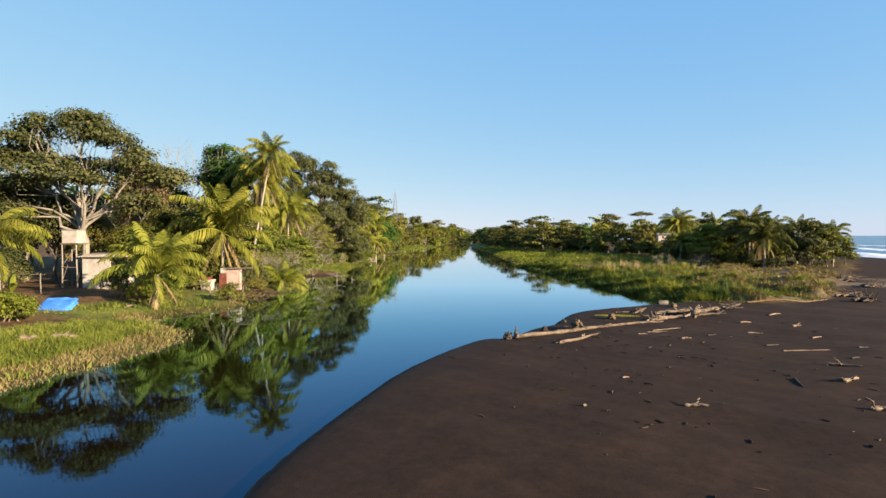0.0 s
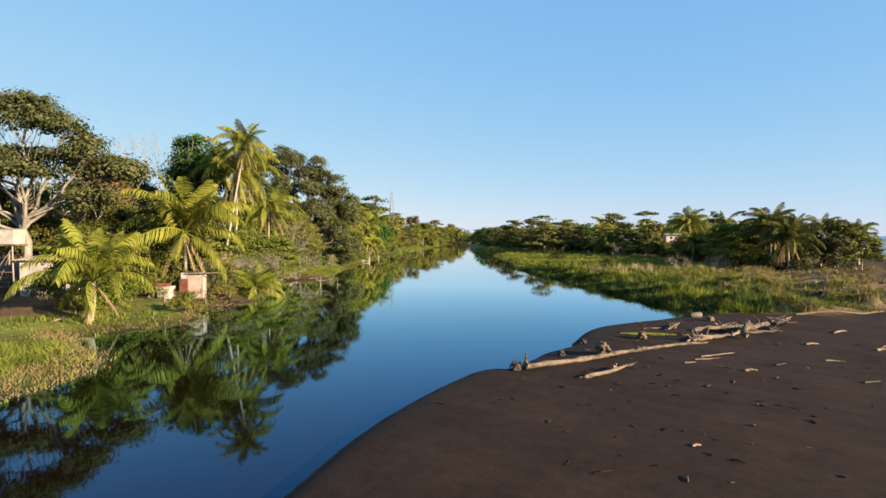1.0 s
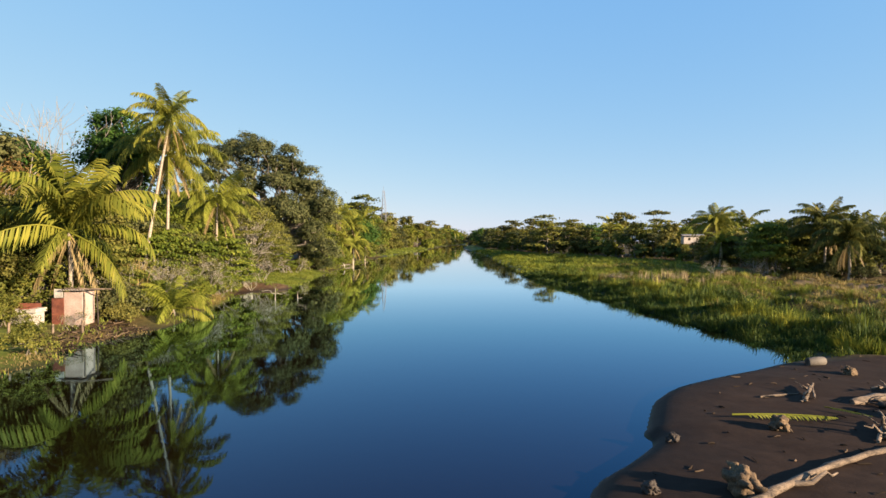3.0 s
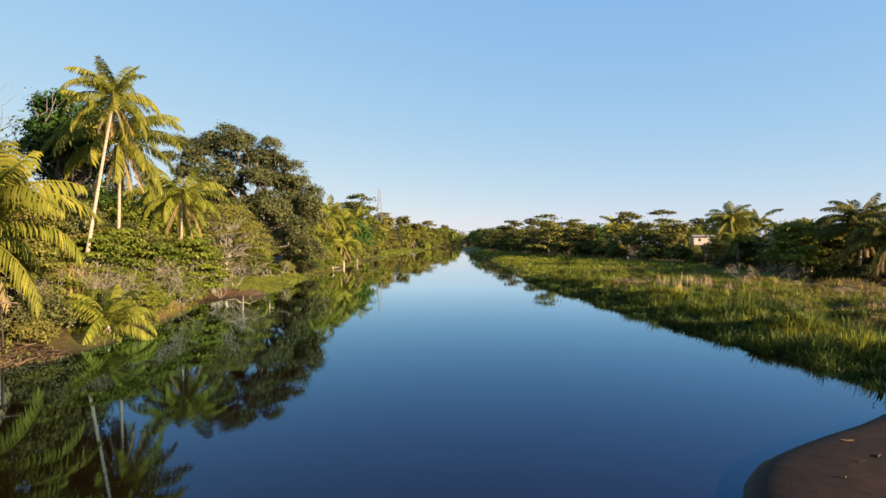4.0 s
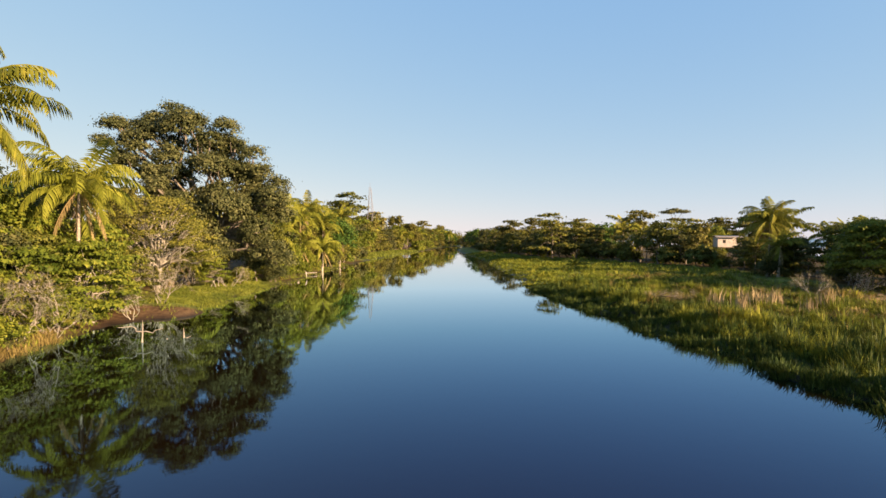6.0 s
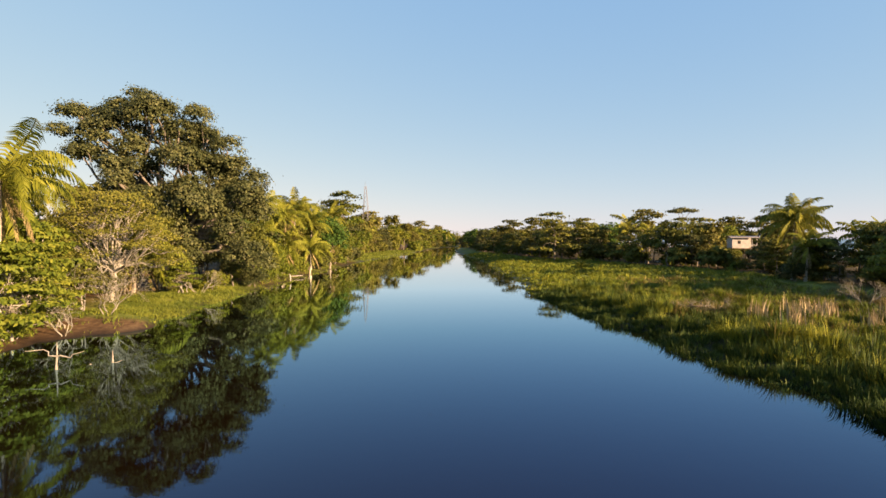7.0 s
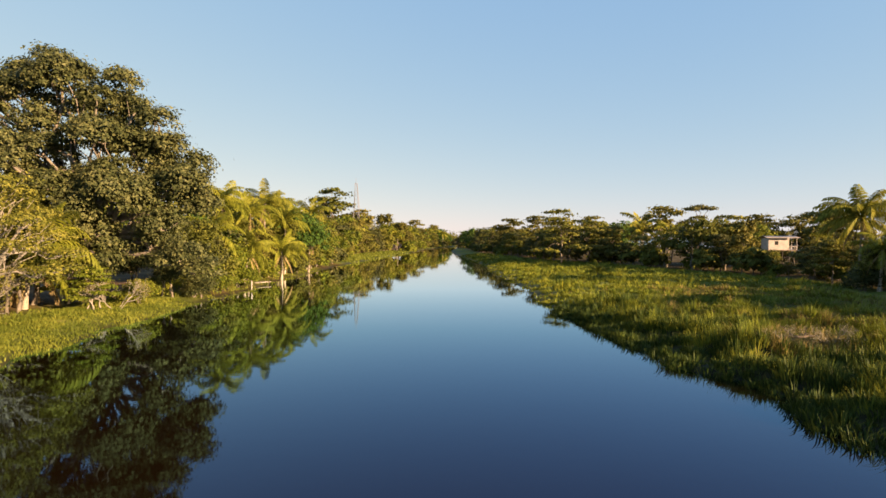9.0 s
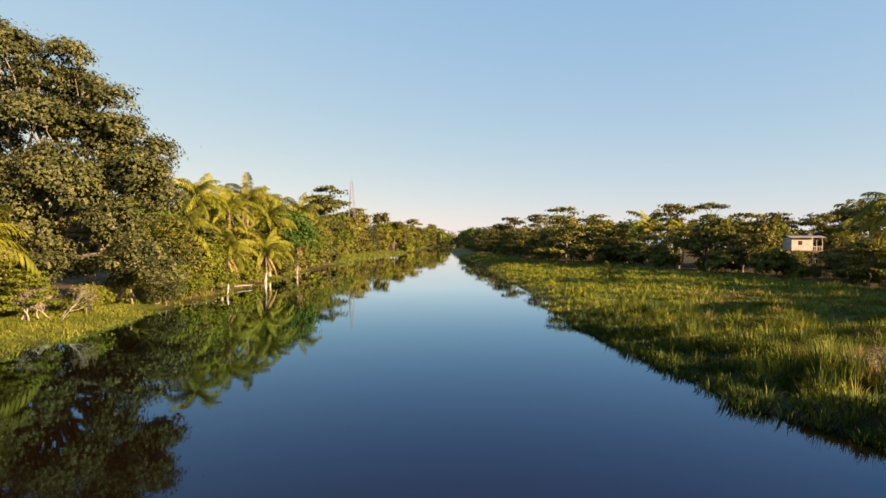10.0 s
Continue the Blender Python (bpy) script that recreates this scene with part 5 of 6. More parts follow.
grass_patch("bank_grass", M_LAWN, 5000, (-26, -4), (203, 300), lambda x, y: (np.where((left_edge(y) - x > 0.2) & (left_edge(y) - x < 9), 1.0, 0.0), np.ones_like(x)), 0.5, 0.16, 416, "green grass on the far river bank", 0.6, 4, 0.5)
grass_patch("bank_grass", M_LAWN, 9000, (-30, -14), (93, 118), lambda x, y: (np.where((left_edge(y) - x > -0.1) & (left_edge(y) - x < 6.5), 1.0, 0.0), np.clip(0.9 + 0.4 * soft_noise(x, y, 1.6, 0.2), 0.3, 1.4)), 0.24, 0.05, 413, "short bright grass on a flat stretch of bank", 0.8, 5)
# ------------------------------------------------------------------ driftwood on the sandspit


def on_ground(x, y, up=0.0):
    return np.array([x, y, float(ground_z(np.array([x]), np.array([y]))[0]) + up])


def driftwood(label, pts, r0, r1, material=None, roots=0, stubs=(), seed=1, name="driftwood_log", group="driftwood"):
    """A stranded log along ground points, with a torn root end and branch stubs as parts."""
    rng = np.random.default_rng(seed)
    material = material or M_DRIFT
    path = np.array([on_ground(x, y, (r0 + (r1 - r0) * i / max(1, len(pts) - 1)) * 0.75 + up) for i, (x, y, up) in enumerate(pts)])
    t = np.linspace(0, len(path) - 1, 4 * len(path))
    path = np.stack([np.interp(t, np.arange(len(path)), path[:, k]) for k in range(3)], -1)
    path[1:-1] += rng.normal(size=path[1:-1].shape) * r0 * 0.12
    ob = thing(name, label, "driftwood", group, at=Matrix.Translation(Vector(path[0])))
    geo = Geo()
    rad = np.linspace(r0, r1, len(path)) * (1 + 0.10 * rng.normal(size=len(path)))
    rad[0] *= 0.75
    rad[-1] *= 0.3
    tube(geo, path - path[0], rad, 9, 0.13, rng)
    part("trunk", geo.mesh("drift_trunk", material, True), ob)
    back = unit(path[0] - path[3])
    for i in range(roots):
        d = unit(back * 0.5 + rng.normal(size=3) * 0.8 + [0, 0, 0.45])
        g2 = Geo()
        ln = r0 * (1.4 + 1.8 * rng.random())
        tube(g2, bent(-back * r0 * 0.2, d * ln, 5, 0.12, rng), np.linspace(r0 * 0.55, r0 * 0.12, 5), 6, 0.1, rng)
        part("root", g2.mesh("drift_root", material, True), ob)
    for at_, ln, az, el, r in stubs:
        base = path[int(at_ * (len(path) - 1))] - path[0]
        d = np.array([math.cos(radians(az)) * math.cos(radians(el)), math.sin(radians(az)) * math.cos(radians(el)), math.sin(radians(el))])
        g2 = Geo()
        tube(g2, bent(base, base + d * ln, 6, 0.08, rng), np.linspace(r, r * 0.3, 6), 6, 0.06, rng)
        part("branch", g2.mesh("drift_branch", material, True), ob)
    return ob


driftwood("long bleached log with a torn root end", [(4.1, 31.9, 0.05), (6.3, 32.9, 0), (7.7, 33.8, 0), (9.3, 34.9, 0), (11.1, 36.0, 0), (12.8, 36.8, 0), (14.6, 37.4, 0)], 0.14, 0.065, None, 5, [(0.02, 0.6, 80, 60, 0.10), (0.55, 1.3, 12, 6, 0.07)], 1)
driftwood("short bleached log beside a long one", [(6.2, 30.1, 0), (7.4, 30.7, 0.08), (8.7, 31.4, 0.3)], 0.095, 0.055, None, 2, [(0.6, 0.7, 60, 14, 0.06), (0.85, 0.5, -20, 22, 0.05)], 2)
driftwood("bleached branch with upright twigs on sand", [(14.2, 38.1, 0), (15.2, 38.4, 0.05), (16.4, 38.4, 0.1)], 0.17, 0.08, None, 3, [(0.3, 0.8, 100, 28, 0.05), (0.45, 0.9, 60, 32, 0.05), (0.6, 0.7, 130, 24, 0.04), (0.8, 0.9, 20, 15, 0.05), (0.2, 0.6, 200, 25, 0.05)], 3)
driftwood("curved bleached branch standing on its end", [(17.0, 38.2, 0), (17.2, 38.7, 0.4), (17.8, 39.3, 0.75)], 0.20, 0.12, None, 2, [(0.5, 0.8, 30, 20, 0.07)], 4)
driftwood("long grey log half sunk in sand", [(15.6, 41.4, -0.05), (17.4, 41.9, 0), (19.4, 42.2, 0), (21.4, 43.4, 0)], 0.16, 0.10, None, 0, [(0.7, 0.8, 80, 30, 0.05)], 5)
driftwood("pale log across the other driftwood", [(17.6, 40.0, 0.1), (19.2, 41.0, 0.15), (20.6, 42.3, 0.25)], 0.18, 0.10, None, 3, [(0.8, 0.7, 120, 40, 0.06)], 6)
driftwood("thin pale stick lying on dark sand", [(12.9, 42.2, 0), (13.9, 42.5, 0), (14.8, 42.8, 0)], 0.05, 0.02, None, 0, (), 7, "driftwood_stick", "driftwood sticks")
driftwood("long brown log at the grass edge", [(25.6, 47.6, 0), (28.4, 47.9, 0), (31.0, 48.4, 0), (33.8, 49.6, 0)], 0.10, 0.06, M_ROOT, 0, (), 8)
for i, (x0, y0, x1, y1, r, dark) in enumerate([(8.0, 18.65, 8.7, 18.4, 0.07, 0), (13.9, 22.3, 13.5, 21.1, 0.05, 1), (16.9, 24.8, 17.9, 24.0, 0.07, 0), (15.4, 21.6, 16.2, 21.95, 0.09, 0), (7.2, 22.6, 7.5, 22.7, 0.04, 0),
                                               (10.9, 26.2, 11.2, 26.0, 0.05, 1), (13.0, 30.8, 13.6, 30.9, 0.06, 0), (16.7, 27.7, 19.3, 28.1, 0.035, 0), (16.6, 29.0, 17.4, 29.2, 0.05, 1), (21.6, 34.9, 22.2, 35.0, 0.08, 0),
                                               (20.9, 28.4, 21.5, 28.5, 0.05, 1), (14.0, 18.3, 14.6, 18.2, 0.09, 0), (12.6, 33.9, 14.6, 34.7, 0.045, 0), (12.0, 33.2, 13.4, 33.6, 0.045, 0), (11.2, 32.4, 11.8, 32.6, 0.04, 0),
                                               (12.2, 31.6, 12.8, 31.3, 0.04, 1), (10.4, 28.6, 10.7, 28.9, 0.035, 1), (15.0, 32.0, 15.7, 32.4, 0.04, 1), (17.8, 33.0, 18.6, 32.8, 0.05, 0), (19.2, 36.5, 20.1, 36.8, 0.06, 0),
                                               (9.6, 24.0, 9.75, 24.1, 0.04, 1), (4.7, 18.9, 4.85, 18.95, 0.05, 0), (5.3, 18.3, 5.42, 18.25, 0.04, 1), (20.4, 31.2, 21.2, 31.6, 0.05, 0), (23.2, 40.2, 24.4, 40.8, 0.06, 0), (18.7, 25.8, 19.3, 26.1, 0.04, 1)]):
    stubs = [(0.5, 0.35 + 0.1 * (i % 3), 40 + 77 * i, 35, r * 0.5)] if r > 0.06 else ()
    driftwood("small dark stick on the black sand" if dark else "small bleached stick on the black sand", [(x0, y0, 0), ((x0 + x1) / 2, (y0 + y1) / 2 + 0.04, 0.03 if r > 0.05 else 0), (x1, y1, 0.06 if r > 0.06 else 0)], r, r * 0.5,
              M_DARKWOOD if dark else None, 1 if r > 0.06 else 0, stubs, 40 + i, "driftwood_stick", "driftwood sticks")


# the tangle at the head of the spit
rng = np.random.default_rng(140)
for i in range(18):
    x0, y0 = 13.2 + 8.6 * rng.random(), 38.2 + 4.6 * rng.random()
    y0 += (x0 - 17) * 0.35
    a, ln, r = rng.normal() * 0.6 + 0.3, 0.8 + 1.6 * rng.random(), 0.045 + 0.06 * rng.random()
    x1, y1 = x0 + ln * math.cos(a), y0 + ln * math.sin(a)
    driftwood("dark broken branch in the driftwood tangle" if i % 3 == 0 else "bleached forked branch in the driftwood tangle", [(x0, y0, 0.02), ((x0 + x1) / 2, (y0 + y1) / 2 + 0.08, 0.1), (x1, y1, 0.12 + 0.15 * rng.random())], r, r * 0.5,
              M_DARKWOOD if i % 3 == 0 else None, 2 if r > 0.08 else 0, [(0.45, 0.5 + 0.5 * rng.random(), 40 + 70 * i, 16, r * 0.6), (0.7, 0.4 + 0.4 * rng.random(), 160 + 50 * i, 24, r * 0.5)], 150 + i, "driftwood_branch", "driftwood tangle")


def lump(name, label, category, x, y, size, material, seed, flat=0.7, group="", sink=0.2):
    """A knobbly root ball or clod resting in the sand."""
    bm = bmesh.new()
    bmesh.ops.create_icosphere(bm, subdivisions=3, radius=1.0)
    for v in bm.verts:
        n = noise.noise(v.co * 1.7 + Vector((seed, 0, 0))) * 0.55 + noise.noise(v.co * 4.3 + Vector((0, seed, 0))) * 0.35 + noise.noise(v.co * 9.0) * 0.18
        v.co *= 1 + n
        v.co.z *= flat
    bmesh.ops.scale(bm, vec=size, verts=bm.verts)
    me = bpy.data.meshes.new(name)
    bm.to_mesh(me)
    bm.free()
    me.materials.append(material)
    me.polygons.foreach_set("use_smooth", np.ones(len(me.polygons), dtype=bool))
    ob = tagged(new(name, me), label, category, group)
    ob.location = Vector(on_ground(x, y, size[2] * flat * (1 - sink)))
    ob.rotation_euler = (0, 0, seed)
    return ob



def root_ball(label, x, y, size, material, seed):
    """A torn-out stump: a knotty heart with broken roots."""
    rng = np.random.default_rng(seed)
    ob = thing("root_ball", label, "stump", "root balls", at=Matrix.Translation(Vector(on_ground(x, y, size * 0.4))))
    bm = bmesh.new()
    bmesh.ops.create_icosphere(bm, subdivisions=4, radius=size * 0.75)
    for v in bm.verts:
        c = v.co / size
        v.co *= 1 + 0.5 * noise.noise(c * 1.9 + Vector((seed, 0, 0))) + 0.3 * noise.noise(c * 5.0 + Vector((0, seed, 0))) + 0.12 * noise.noise(c * 11.0)
    me = bpy.data.meshes.new("stump_heart")
    bm.to_mesh(me)
    bm.free()
    me.materials.append(material)
    me.polygons.foreach_set("use_smooth", np.ones(len(me.polygons), dtype=bool))
    part("heart", me, ob)
    for _ in range(5):
        d = unit(rng.normal(size=3) * [1, 1, 0.5] + [0, 0, 0.2])
        geo = Geo()
        tube(geo, bent(d * size * 0.3, d * size * (0.95 + 0.4 * rng.random()), 5, 0.14, rng), np.array([0.26, 0.25, 0.2, 0.13, 0.05]) * size, 7, 0.16, rng)
        part("root", geo.mesh("stump_root", material, True), ob)


root_ball("weathered brown root ball beside the log", 8.25, 34.75, 0.46, M_ROOT, 3)
root_ball("dark torn roots at the end of a log", 3.65, 31.95, 0.3, M_DARKWOOD, 4)
root_ball("dark rotten stump on the sand", 11.6, 38.9, 0.34, M_ROOT, 5)
root_ball("small dark stump at the waterline", 6.3, 35.0, 0.22, M_DARKWOOD, 7)
root_ball("small dark stump at the waterline", 8.2, 38.4, 0.2, M_DARKWOOD, 8)
root_ball("small brown stump near the marsh", 18.6, 45.6, 0.28, M_ROOT, 9)
for i, (x, y, a, b, c) in enumerate([(34.9, 57.2, 2.0, 0.9, 0.45), (36.0, 54.6, 2.2, 0.8, 0.55), (37.6, 52.4, 1.6, 0.7, 0.4), (48.3, 69.0, 2.6, 1.2, 0.7), (46.6, 61.8, 2.4, 1.0, 0.6), (35.6, 48.0, 1.0, 0.7, 0.5), (31.5, 55.2, 1.6, 0.7, 0.35), (52, 73, 2.4, 1.0, 0.5)]):
    lump("debris_mound", "dark mound of rotting driftwood and weed", "debris mound", x, y, (a * 0.6, b * 0.65, c * 0.4), M_DARKWOOD, 6.1 + i, 0.7, "debris mounds")
    for j in range(6):
        u, v, w = rng.normal() * a * 0.4, rng.normal() * b * 0.5 - 0.3, 0.6 + rng.random()
        driftwood("brown broken branch in a debris mound" if j % 3 == 1 else "dark broken branch in a debris mound", [(x + u - w * 0.6, y + v - 0.2, 0.05), (x + u, y + v, 0.15 + c * 0.3 * rng.random()), (x + u + w * 0.6, y + v + 0.3 * rng.normal(), 0.1 + c * 0.5 * rng.random())],
                  0.06 + 0.08 * rng.random(), 0.035, M_ROOT if j % 3 == 1 else M_DARKWOOD, 0, [(0.6, 0.4 + 0.7 * rng.random(), 60 * j + 30, 30 + 8 * j, 0.05)], 180 + 7 * i + j, "driftwood_branch", "branches in debris mounds")


def cut_log():
    """A short pale sawn trunk lying on its side."""
    rng = np.random.default_rng(12)
    ob = thing("cut_log", "short pale sawn log at the water's edge", "log", "", at=Matrix.Translation(Vector(on_ground(18.5, 47.6, 0.15))))
    geo = Geo()
    tube(geo, np.array([(-0.42, -0.08, 0), (-0.40, -0.08, 0), (0, 0, 0.01), (0.40, 0.08, 0), (0.42, 0.08, 0)]), np.array([0.17, 0.19, 0.2, 0.19, 0.16]), 14, 0.03, rng)
    part("trunk", geo.mesh("cut_trunk", M_SAWN, True), ob)
    end = Geo()
    tube(end, np.array([(-0.425, -0.082, 0), (-0.435, -0.084, 0)]), np.array([0.15, 0.14]), 14, 0.03, rng)
    part("cut_face", end.mesh("cut_face", M_DARKWOOD), ob, "dark rotten cut face")


cut_log()
driftwood("pale broken branch in brown marsh grass", [(22.2, 92.9, 0.35), (23.3, 92.7, 0.5), (24.6, 93.0, 0.45)], 0.09, 0.04, None, 0, [(0.4, 0.8, 120, 40, 0.05), (0.7, 0.6, 40, 50, 0.04)], 97)

# fallen palm leaves on the sand
for x, y, turn, s in [(10.7, 39.9, -6, 0.72), (14.1, 40.6, -50, 0.3)]:
    leaf_ob = tagged(new("fallen_frond", frond_mesh("fallen_frond", 4.3, 3, 8, M_YFROND, 91, 30, 0.5, 0.12)), "fallen yellow-green palm leaf on sand", "palm leaf")
    leaf_ob.matrix_world = pose(x, y, float(on_ground(x, y)[2]) + 0.12, 0, 0, turn) @ Matrix.Diagonal((s, s * 0.5, s, 1))

# ------------------------------------------------------------------ buildings and yard on the inhabited bank


def boxpart(name, lo, hi, material, parent, label="", wob=0.0):
    bm = bmesh.new()
    bmesh.ops.create_cube(bm, size=1.0)
    lo, hi = Vector(lo), Vector(hi)
    bmesh.ops.scale(bm, vec=hi - lo, verts=bm.verts)
    bmesh.ops.translate(bm, vec=(lo + hi) / 2, verts=bm.verts)
    bmesh.ops.bevel(bm, geom=bm.edges[:], offset=min(0.02, min(hi - lo) * 0.2), segments=1, affect="EDGES")
    me = bpy.data.meshes.new(name)
    bm.to_mesh(me)
    bm.free()
    me.materials.append(material)
    return part(name, me, parent, label)


def corrugated(name, x0, x1, y0, y1, z0, z1, material, parent, waves=9):
    """A ribbed sheet sloping from z0 at y0 to z1 at y1."""
    n = waves * 4 + 1
    xs = np.linspace(x0, x1, n)
    rib = 0.03 * np.sin(np.arange(n) * np.pi / 2)
    a = np.stack([xs, np.full(n, y0), z0 + rib], -1)
    b = np.stack([xs, np.full(n, y1), z1 + rib], -1)
    verts = np.concatenate([a, b, a - [0, 0, 0.02], b - [0, 0, 0.02]])
    i = np.arange(n - 1)
    q = np.concatenate([np.stack([i, i + 1, n + i + 1, n + i], -1), np.stack([2 * n + i, 3 * n + i, 3 * n + i + 1, 2 * n + i + 1], -1),
                        np.stack([i, 2 * n + i, 2 * n + i + 1, i + 1], -1), np.stack([n + i, n + i + 1, 3 * n + i + 1, 3 * n + i], -1)])
    return part(name, Geo().add(verts, q).mesh(name, material), parent)


def pole(name, a, b, r, material, parent, label=""):
    geo = Geo()
    tube(geo, bent(a, b, 4, 0.01), np.linspace(r, r * 0.8, 4), 6)
    return part(name, geo.mesh(name, material, True), parent, label)


# small shed by the water
ob = thing("shed", "small pink-white shed with a rusty side sheet", "shed", "sheds", place(-21.5, 59.0, 0.75, 0, 0.9))
boxpart("wall", (-0.85, -0.9, -0.3), (0.45, -0.82, 2.2), M_PINK, ob, "faded pink-white front wall")
boxpart("wall", (0.37, -0.82, -0.3), (0.45, 0.5, 2.2), M_PINK, ob)
boxpart("wall", (-0.85, -0.82, -0.3), (-0.77, 0.5, 2.2), M_WHITE, ob)
boxpart("wall", (-0.77, 0.42, -0.3), (0.37, 0.5, 2.2), M_PINK, ob)
boxpart("side_sheet", (-1.65, -1.0, -0.2), (-0.80, -0.94, 1.75), M_RUST, ob, "leaning rust-red metal sheet")
boxpart("vent_panel", (-1.5, -0.96, 1.78), (-0.88, -0.92, 2.4), M_WHITE, ob, "small white panel")
corrugated("roof", -1.0, 0.75, -1.2, 0.8, 2.36, 2.2, M_GREYSHEET, ob)
for px0, px1 in ((-0.6, 1.9), (0.2, 2.3)):
    pole("roof_pole", (px0, -1.1 + px0 * 0.2, 2.48), (px1, -0.6 + px0 * 0.2, 2.36), 0.05, M_DRIFT, ob)
pole("corner_post", (0.62, -0.95, -0.4), (0.58, -0.9, 2.2), 0.05, M_DRIFT, ob)
pole("corner_post", (0.95, 0.1, -0.4), (0.85, 0.1, 2.2), 0.05, M_DARKWOOD, ob)

# washing place beside it
ob = thing("washstand", "white concrete washstand with a red cloth", "washstand", "", place(-24.4, 57.8, 0.75))
basin = boxpart("basin", (-0.3, -0.5, 0.75), (1.0, 0.5, 1.0), M_WHITE, ob)
boxpart("plinth", (-0.2, -0.4, -0.3), (0.9, 0.4, 0.75), M_WHITE, ob)
boxpart("cloth", (0.0, -0.53, 0.98), (0.6, 0.2, 1.06), M_RUST, basin, "faded red cloth")
boxpart("back_board", (-0.9, 0.5, -0.3), (0.6, 0.56, 1.25), M_RUST, ob, "rust-red board behind")
for i, (x, y, h) in enumerate([(-21.8, 52.9, 1.0), (-19.9, 56.2, 0.9), (-21.0, 55.2, 0.7)]):
    ob = thing("post", "pale wooden post at the waterline", "post", "bank posts")
    pole("shaft", on_ground(x, y, -0.3), on_ground(x + 0.05, y, h), 0.08, M_DRIFT, ob)

# white shed behind the young palm
ob = thing("shed", "whitewashed shed with a dark open side", "shed", "sheds", place(-34.2, 57.5, 1.0))
boxpart("wall", (-1.6, -1.3, -0.3), (1.2, -1.2, 3.1), M_WHITE, ob, "whitewashed wall")
boxpart("wall", (-1.6, -1.2, -0.3), (-1.5, 1.5, 3.1), M_WHITE, ob)
boxpart("wall", (-1.5, 1.4, -0.3), (2.9, 1.5, 3.1), M_WHITE, ob)
# dark face stands for the shade in the open bay
boxpart("partition", (1.1, -1.2, -0.3), (1.2, 1.4, 3.1), M_SHADEIN, ob)
pole("corner_post", (2.85, -1.25, -0.3), (2.85, -1.25, 3.1), 0.07, M_DARKWOOD, ob)
boxpart("tub", (1.6, -0.6, 0.2), (2.6, 0.2, 1.3), M_WHITE, ob, "white tub in the open bay")
corrugated("roof", -1.9, 3.2, -1.7, 1.8, 3.15, 3.5, M_GREYSHEET, ob, 16)

# water tank on its stand
ob = thing("water_tank", "grey-white water tank on a wooden stand", "water tank", "", place(-37.1, 57.0, 0.9))
tank = boxpart("tank", (-0.75, -0.7, 4.6), (0.75, 0.7, 5.85), M_WHITE, ob, "square grey-white tank")
boxpart("lid", (-0.8, -0.75, 5.85), (0.8, 0.75, 5.93), M_GREYSHEET, tank, "grey sheet lid")
boxpart("platform", (-0.9, -0.85, 4.46), (0.9, 0.85, 4.6), M_DRIFT, ob)
for sx in (-1, 1):
    for sy in (-0.75, 0.75):
        pole("leg", (sx * 0.75, sy, -0.4), (sx * 0.7, sy, 4.46), 0.08, M_PALEBARK, ob)
    pole("brace", (sx * 0.76, -0.75, 0.8), (sx * 0.72, 0.75, 3.6), 0.04, M_DRIFT, ob)
pole("brace", (-0.75, -0.8, 2.2), (0.75, -0.8, 2.2), 0.05, M_DRIFT, ob)
pole("brace", (-0.75, -0.8, 2.3), (0.72, -0.8, 4.2), 0.04, M_DRIFT, ob)
pole("brace", (-0.75, -0.8, 0.9), (0.75, -0.8, 0.9), 0.05, M_DRIFT, ob)

# yard: rail, blue sheet, pale logs
ob = thing("fence", "rough wooden rail fence in the yard", "fence", "", place(-37.5, 50.5, 1.1))
pole("rail", (-6.0, 0, 1.75), (2.0, 0, 1.65), 0.05, M_DRIFT, ob)
for x in (-5.5, -2.0, 1.6):
    pole("post", (x, 0, -0.3), (x, 0, 1.8), 0.07, M_PALEBARK, ob)


def tarp():
    n = 14
    u, v = np.meshgrid(np.linspace(-1.15, 1.15, n), np.linspace(-0.9, 0.9, n), indexing="ij")
    z = 0.45 + 0.42 * v + 0.05 * soft_noise(u, v, 0.25, 1.0) - 0.12 * (np.abs(u) > 1.0)
    top = np.stack([u, v, z], -1).reshape(-1, 3)
    i, j = np.meshgrid(np.arange(n - 1), np.arange(n - 1), indexing="ij")
    q = np.stack([i * n + j, (i + 1) * n + j, (i + 1) * n + j + 1, i * n + j + 1], -1).reshape(-1, 4)
    geo = Geo().add(top, q)
    geo.add(top - [0, 0, 0.25], q[:, ::-1])
    return geo.mesh("tarp", M_TARP, True)


tagged(new("blue_tarp", tarp()), "crumpled blue tarpaulin spread on the grass", "tarpaulin").matrix_world = place(-28.6, 41.8, None, 8)
driftwood("pale grey log on the river bank", [(-22.0, 29.3, 0.12), (-21.2, 29.6, 0.12)], 0.17, 0.12, None, 0, (), 61)
driftwood("pale forked log on the river bank", [(-20.7, 29.9, 0.12), (-19.6, 30.3, 0.15)], 0.16, 0.10, None, 0, [(0.5, 0.5, 60, 40, 0.05)], 62)
driftwood("broken grey branch on the yard's edge", [(-24.9, 44.2, 0), (-24.2, 44.9, 0.3)], 0.07, 0.04, None, 0, (), 63)
